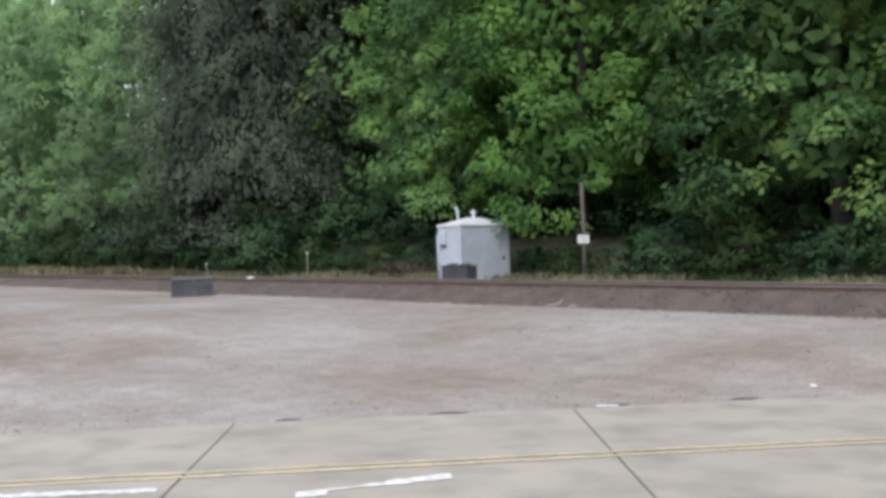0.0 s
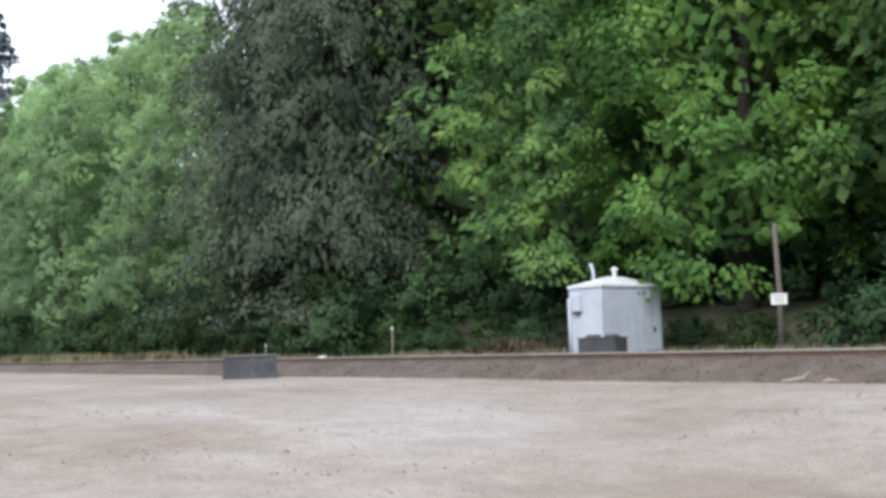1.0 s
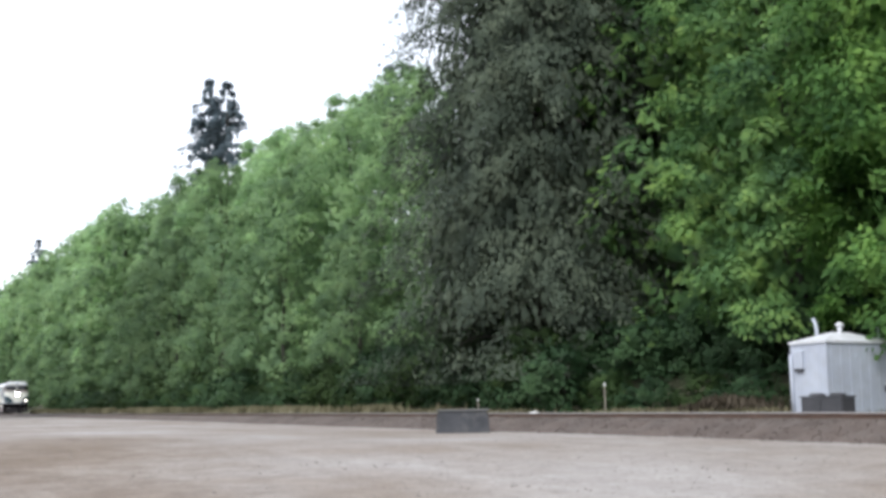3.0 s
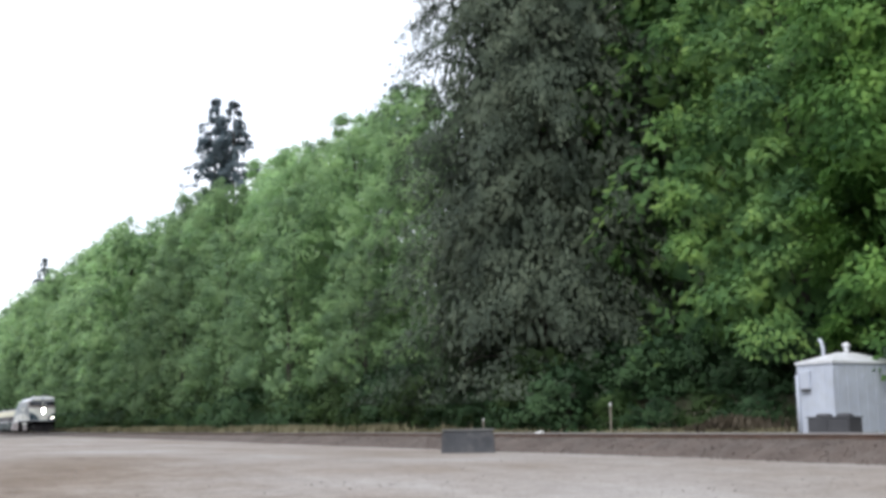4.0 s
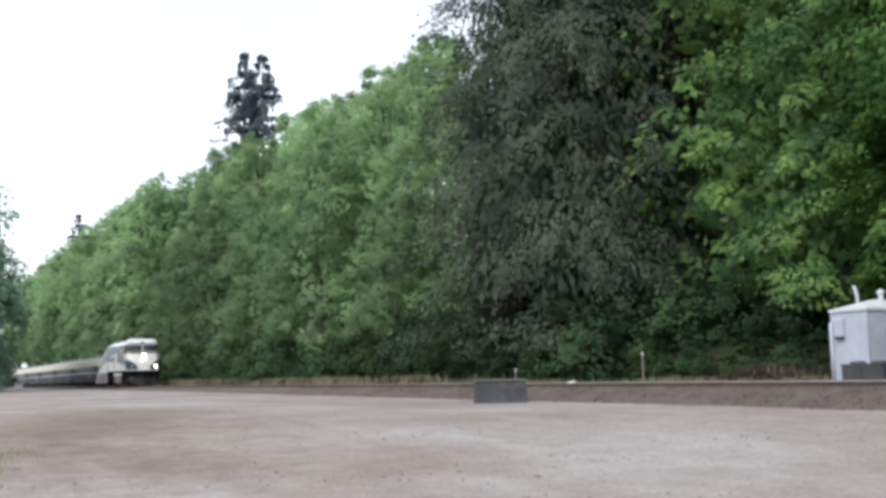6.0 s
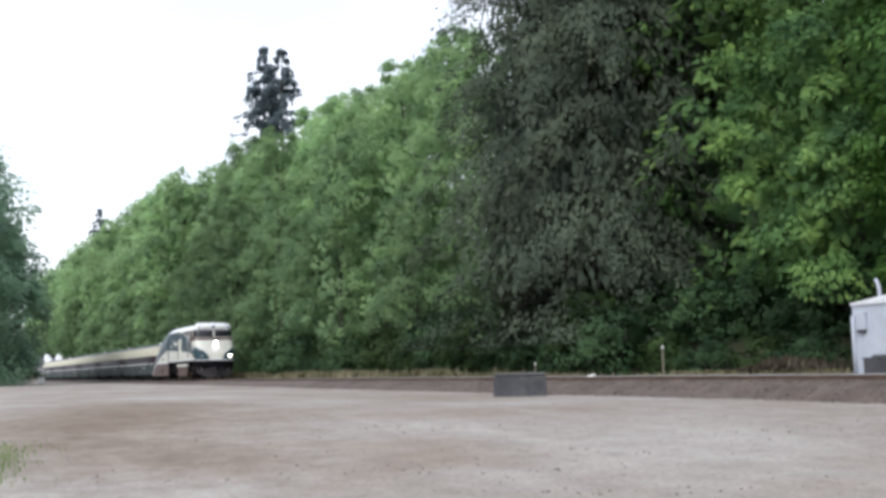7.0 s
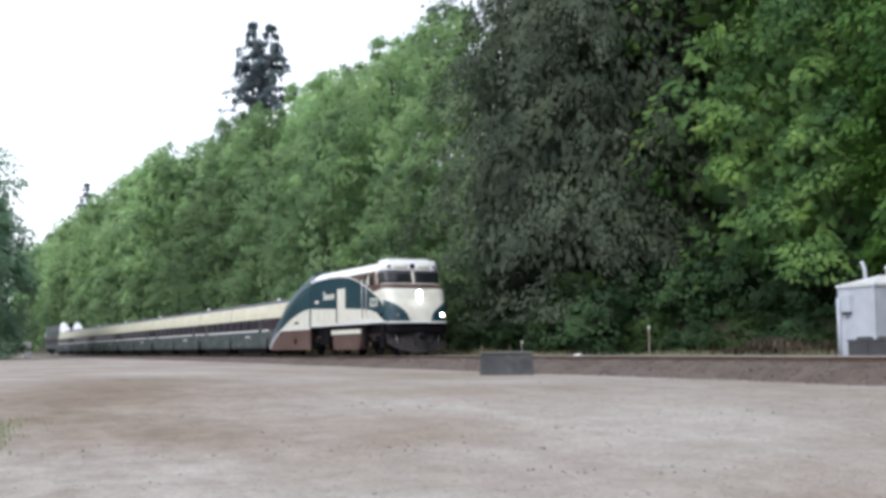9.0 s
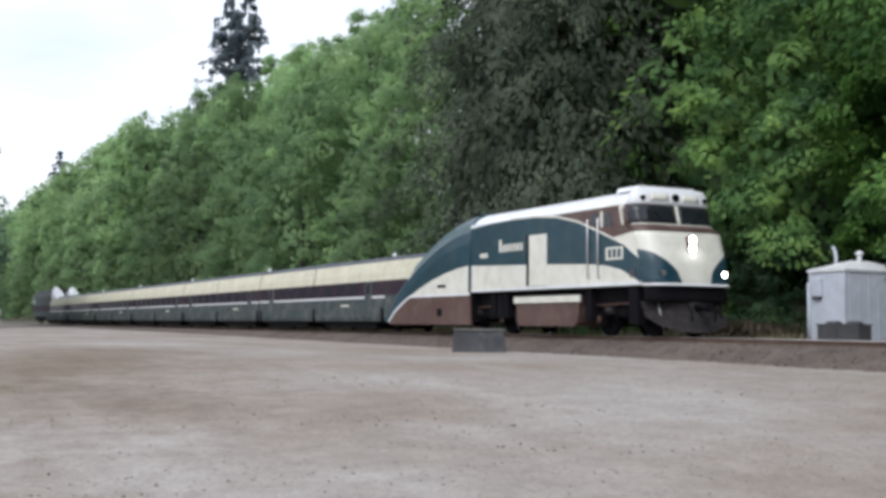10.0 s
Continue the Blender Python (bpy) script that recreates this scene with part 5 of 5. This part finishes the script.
        side2("hatch", [(-13.2, 0.62), (-12.8, 0.62), (-12.8, 0.92), (-13.2, 0.92)], 0.02, M_UNDER)
    # a pale teal strip stands in for the sky's sheen on this edge
    edge = [(x, z - 0.42 + 0.0) for x, z in curve[:-1]]
    strip = [(x, z) for x, z in edge] + [(x + 0.05, z - 0.09) for x, z in edge[::-1]]
    for s in (-1, 1):
        part("fairing_sheen", plate(strip, *sorted((s * (HALF - 0.4), s * (HALF - 0.12)))), M_SHEEN, loco, "thin pale stripe drawn as the sheen along the fairing's edge")
    part("fairing_rim", loft([[(x, y * 1.012, z + 0.02 if z > 2 else z) for y, z in [(-HALF - 0.02, 1.5), (-HALF - 0.02, 3.32), (-HALF + 0.04, 3.75), (-HALF + 0.16, 4.09), (-HALF + 0.36, 4.33), (-HALF + 0.7, 4.46), (HALF - 0.7, 4.46), (HALF - 0.36, 4.33), (HALF - 0.16, 4.09), (HALF - 0.04, 3.75), (HALF + 0.02, 3.32), (HALF + 0.02, 1.5)]] for x in (-10.62, -10.46)], True, True), M_GREEN, loco)
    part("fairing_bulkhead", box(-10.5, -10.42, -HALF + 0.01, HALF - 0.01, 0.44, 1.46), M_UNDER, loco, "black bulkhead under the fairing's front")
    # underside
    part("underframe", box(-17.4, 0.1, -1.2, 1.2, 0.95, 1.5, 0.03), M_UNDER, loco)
    tankp = [(-7.5, 1.24), (-3.5, 1.24), (-3.65, 0.42), (-3.85, 0.28), (-7.2, 0.28), (-7.35, 0.4)]
    part("fuel_tank", plate(tankp, -1.4, 1.4), M_BROWN, loco, "copper brown fuel tank")
    for s in (-1, 1):
        part("tank_ledge", box(-7.52, -3.45, min(s * 1.38, s * 1.47), max(s * 1.38, s * 1.47), 1.05, 1.27, 0.02), M_CREAM, loco)
        for x in (-8.1, -8.5, -9.0, -2.95):
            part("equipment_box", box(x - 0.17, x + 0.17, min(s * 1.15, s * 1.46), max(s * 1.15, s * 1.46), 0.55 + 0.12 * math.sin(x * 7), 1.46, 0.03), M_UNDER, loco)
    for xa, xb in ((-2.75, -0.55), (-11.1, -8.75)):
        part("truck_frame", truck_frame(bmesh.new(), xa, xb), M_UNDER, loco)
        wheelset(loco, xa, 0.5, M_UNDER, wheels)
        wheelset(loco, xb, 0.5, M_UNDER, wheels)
        for s in (-1, 1):
            for x in (xa, xb):
                part("axle_box", tube([(x, s * 1.2, 0.5), (x, s * 1.25, 0.5)], [0.13, 0.1], 12), M_RAIL, loco, "rusty axle box cover")
            part("brake_pipe", tube([(xa - 0.5, s * 1.24, 0.98), (xa + 0.4, s * 1.26, 0.94), (xb - 0.3, s * 1.26, 0.98), (xb + 0.5, s * 1.24, 0.9)], 0.025, 6), M_RAIL, loco)
            part("brake_cylinder", tube([((xa + xb) / 2 - 0.62, s * 1.2, 0.78), ((xa + xb) / 2 - 0.3, s * 1.2, 0.78)], 0.11, 10), M_PLOUGH, loco)
            part("sand_pipe", tube([(xb + 0.62, s * 1.1, 1.0), (xb + 0.66, s * 1.0, 0.5), (xb + 0.52, s * 0.8, 0.12)], 0.022, 6), M_CHROME, loco)
    for x in (-3.2, -5.2, -7.0):
        part("roof_fan", tube([(x, 0, 4.36), (x, 0, 4.42), (x, 0, 4.44)], [0.62, 0.6, 0.3], 20), M_WHITEROOF, loco)
    part("horn", tube([(-2.6, 0.3, 4.52), (-2.2, 0.3, 4.56)], [0.05, 0.1], 8), M_CHROME, loco)
    return loco, wheels


def coach_profile():
    return [(-1.42, 0.42), (-1.47, 0.6), (-1.47, 2.2), (-1.43, 2.55), (-1.3, 3.03), (-0.95, 3.25), (0.95, 3.25), (1.3, 3.03), (1.43, 2.55), (1.47, 2.2), (1.47, 0.6), (1.42, 0.42)]


COACH = 17.84


def make_coach():
    """One articulated low coach; its front end is at the origin and it reaches back along -x."""
    c = empty("coach", (0, TRACK_Y, RAIL_Z), "low articulated coach, dusty green below, brown window band, cream above", "train coach", "coaches of the train")
    L = COACH
    pr = coach_profile()
    part("body", loft([[(x, y, z) for y, z in pr] for x in (-L + 0.12, -0.12)], True, True), M_COACHGREEN, c, "dusty dark green lower body")
    part("gangway", box(-L - 0.05, -L + 0.13, -1.2, 1.2, 0.6, 2.85), M_UNDER, c)
    part("gangway", box(-0.13, 0.0, -1.2, 1.2, 0.6, 2.85), M_UNDER, c)
    part("roof", loft([[(x, y, z + 0.012) for y, z in pr[4:8]] for x in (-L + 0.1, -0.1)], True, True), M_COACHROOF, c, "dark blue-grey roof")
    for s in (-1, 1):
        half = L / 2
        for k in range(2):
            x1, x0 = -0.1 - k * half, -half + 0.03 - k * half + (0.07 if k else 0)
            ring = lambda x: [(x, s * 1.43, 2.2), (x, s * 1.482, 2.2), (x, s * 1.442, 2.55), (x, s * 1.31, 3.04), (x, s * 1.25, 3.0)]
            part("cream_panel", loft([ring(x0), ring(x1)], True, True), M_COACHCREAM, c, "cream upper panel")
        a, b = sorted((s * 1.45, s * 1.478))
        part("window_band", box(-L + 0.12, -0.12, a, b, 1.56, 2.196), M_COACHBROWN, c, "dark brown window band")
        a, b = sorted((s * 1.45, s * 1.486))
        part("white_stripe", box(-L + 0.12, -0.12, a, b, 1.44, 1.53), M_WHITEROOF, c)
        a, b = sorted((s * 1.46, s * 1.492))
        for k in range(9):
            x = -1.9 - 1.72 * k
            if k in (0, 8):
                d = part("door", box(x - 0.42, x + 0.42, a, b, 0.62, 2.19, 0.01), M_COACHGREEN, c)
                part("door_window", box(x - 0.25, x + 0.25, min(a, s * 1.497), max(b, s * 1.497), 1.62, 2.1, 0.005), M_COACHGLASS, d)
            else:
                part("window", box(x - 0.66, x + 0.66, a, b, 1.64, 2.12, 0.006), M_COACHGLASS, c)
        for x in (-0.35, -half, -L + 0.35):
            part("skirt_gap", box(x - 0.16, x + 0.16, min(s * 1.35, s * 1.482), max(s * 1.35, s * 1.482), 0.4, 1.0), M_UNDER, c)
        part("emblem_bar", box(-5.2, -4.2, a, b, 1.1, 1.18), M_CREAM, c)
    part("underframe", box(-L + 0.3, -0.3, -1.15, 1.15, 0.36, 0.45, 0.02), M_UNDER, c)
    for x0, x1 in ((-half + 1.3, -1.4), (-L + 1.2, -half - 1.3)):
        part("equipment_tray", box(x0, x1, -1.3, 1.3, 0.1, 0.38, 0.05), M_UNDER, c, "low black equipment tray")
    ws = []
    for x in (-0.25, -half):
        wheelset(c, x, 0.4, M_UNDER, ws)
        bm = bmesh.new()
        for s in (-1, 1):
            add_box(bm, x - 0.75, x + 0.75, min(s * 0.95, s * 1.1), max(s * 0.95, s * 1.1), 0.3, 0.52, 0.03)
        part("axle_guide", bm, M_UNDER, c)
    part("roof_unit", box(-L * 0.5 - 0.9, -L * 0.5 + 0.9, -0.7, 0.7, 3.24, 3.36, 0.04), M_COACHROOF, c)
    part("roof_dome", tube([(-1.2, -0.5, 3.24), (-1.2, -0.5, 3.42), (-1.2, -0.5, 3.48)], [0.1, 0.1, 0.05], 10), M_WHITEROOF, c)
    return c


def make_fin_coach(proto):
    """The end coach: like the others, with tall fins that rise towards the rear unit."""
    c = copy_thing(proto, pose(0, TRACK_Y, RAIL_Z))
    c.name = "end_coach"
    tagged(c, "low end coach with tall white fins rising at its rear", "train coach")
    # each fin is a broad white panel that leans back and narrows towards its tip
    rows = ((-9.6, 3.05, 0.28, 1.42), (-10.6, 3.5, 0.3, 1.42), (-11.5, 3.95, 0.42, 1.38), (-12.2, 4.3, 0.62, 1.28), (-12.6, 4.52, 0.84, 1.1))
    for s in (-1, 1):
        rings = [[(x, s * a, z), (x + 0.12, s * (a + b) / 2, z + 0.05), (x, s * b, z), (-13.3, s * b, z), (-13.3, s * a, z)] for x, z, a, b in rows]
        part("fin", loft(rings), M_WHITEROOF, c, "tall curved white fin")
    return c


def make_rear_unit():
    u = empty("rear_control_unit", (0, TRACK_Y, RAIL_Z), "tall dark green and brown control unit at the train's rear", "locomotive")
    pr = [(-1.5, 0.9), (-1.5, 3.5), (-1.3, 4.05), (-0.8, 4.35), (0.8, 4.35), (1.3, 4.05), (1.5, 3.5), (1.5, 0.9)]
    part("body", loft([[(x, y, z) for y, z in pr] for x in (-16.6, 0)], True, True), M_COACHGREEN, u)
    part("roof", loft([[(x, y, z + 0.012) for y, z in pr[2:6]] for x in (-16.6, 0.02)], True, True), M_COACHBROWN, u)
    part("end_wall", box(0.0, 0.04, -1.35, 1.35, 1.0, 3.6), M_COACHBROWN, u)
    for s in (-1, 1):
        a, b = sorted((s * 1.49, s * 1.515))
        part("side_band", box(-16.5, -0.1, a, b, 1.6, 2.3), M_COACHBROWN, u)
        part("cab_window", box(-15.6, -14.8, a, b, 2.6, 3.3), M_GLASS, u)
    part("underframe", box(-16.3, -0.3, -1.2, 1.2, 0.5, 0.95, 0.03), M_UNDER, u)
    ws = []
    for xa, xb in ((-4.2, -1.8), (-14.6, -12.2)):
        part("truck_frame", truck_frame(bmesh.new(), xa, xb), M_UNDER, u)
        wheelset(u, xa, 0.5, M_UNDER, ws)
        wheelset(u, xb, 0.5, M_UNDER, ws)
    return u


locomotive, loco_wheels = make_locomotive()
coach = make_coach()
coaches = [coach] + [copy_thing(coach, pose(0, TRACK_Y, RAIL_Z)) for _ in range(4)]
end_coach = make_fin_coach(coach)


def front_section(c):
    """The first coach reaches forward under the locomotive's fairing."""
    pr = coach_profile()
    for s in (-1, 1):
        part("cream_panel", loft([[(x, s * 1.43, 2.2), (x, s * 1.482, 2.2), (x, s * 1.442, 2.55), (x, s * 1.31, 3.04), (x, s * 1.25, 3.0)] for x in (-0.07, 4.2)], True, True), M_COACHCREAM, c, "cream upper panel")
        part("window_band", box(-0.07, 2.2, *sorted((s * 1.44, s * 1.478)), 1.56, 2.196), M_COACHBROWN, c)
    part("front_body", loft([[(x, y, z) for y, z in pr] for x in (-0.1, 2.2)], True, True), M_COACHGREEN, c)
    part("front_body", loft([[(x, y, z) for y, z in pr[2:10]] for x in (2.2, 4.1)], True, True), M_COACHGREEN, c)
    part("roof", loft([[(x, y, z + 0.012) for y, z in pr[4:8]] for x in (-0.08, 4.2)], True, True), M_COACHROOF, c)


front_section(coach)
rear_unit = make_rear_unit()


# ---------------------------------------------------------------- what moves
def head_x(t):
    """Where the locomotive's headlight stands along the line."""
    u = t - 10.0
    return -26.36 + 21.35 * u + 0.12 * u * u


def motions():
    walk(cam, [aim(*row) for row in PATH], EXPOSURES)
    times = [k * 0.5 for k in range(21)]
    train = [(locomotive, 0.0)] + [(c, -18.45 - COACH * k) for k, c in enumerate(coaches)]
    train += [(end_coach, -18.45 - COACH * 5), (rear_unit, -18.45 - COACH * 6 + 3.9)]
    for thing, back in train:
        walk(thing, [(t, pose(head_x(t) + back, TRACK_Y, RAIL_Z)) for t in times])
    for ws, x, radius in loco_wheels:
        walk(ws, [(k / 30, pose(x, 0, radius, 0, math.degrees((head_x(k / 30) - head_x(0)) / radius), 0)) for k in range(301)])


motions()
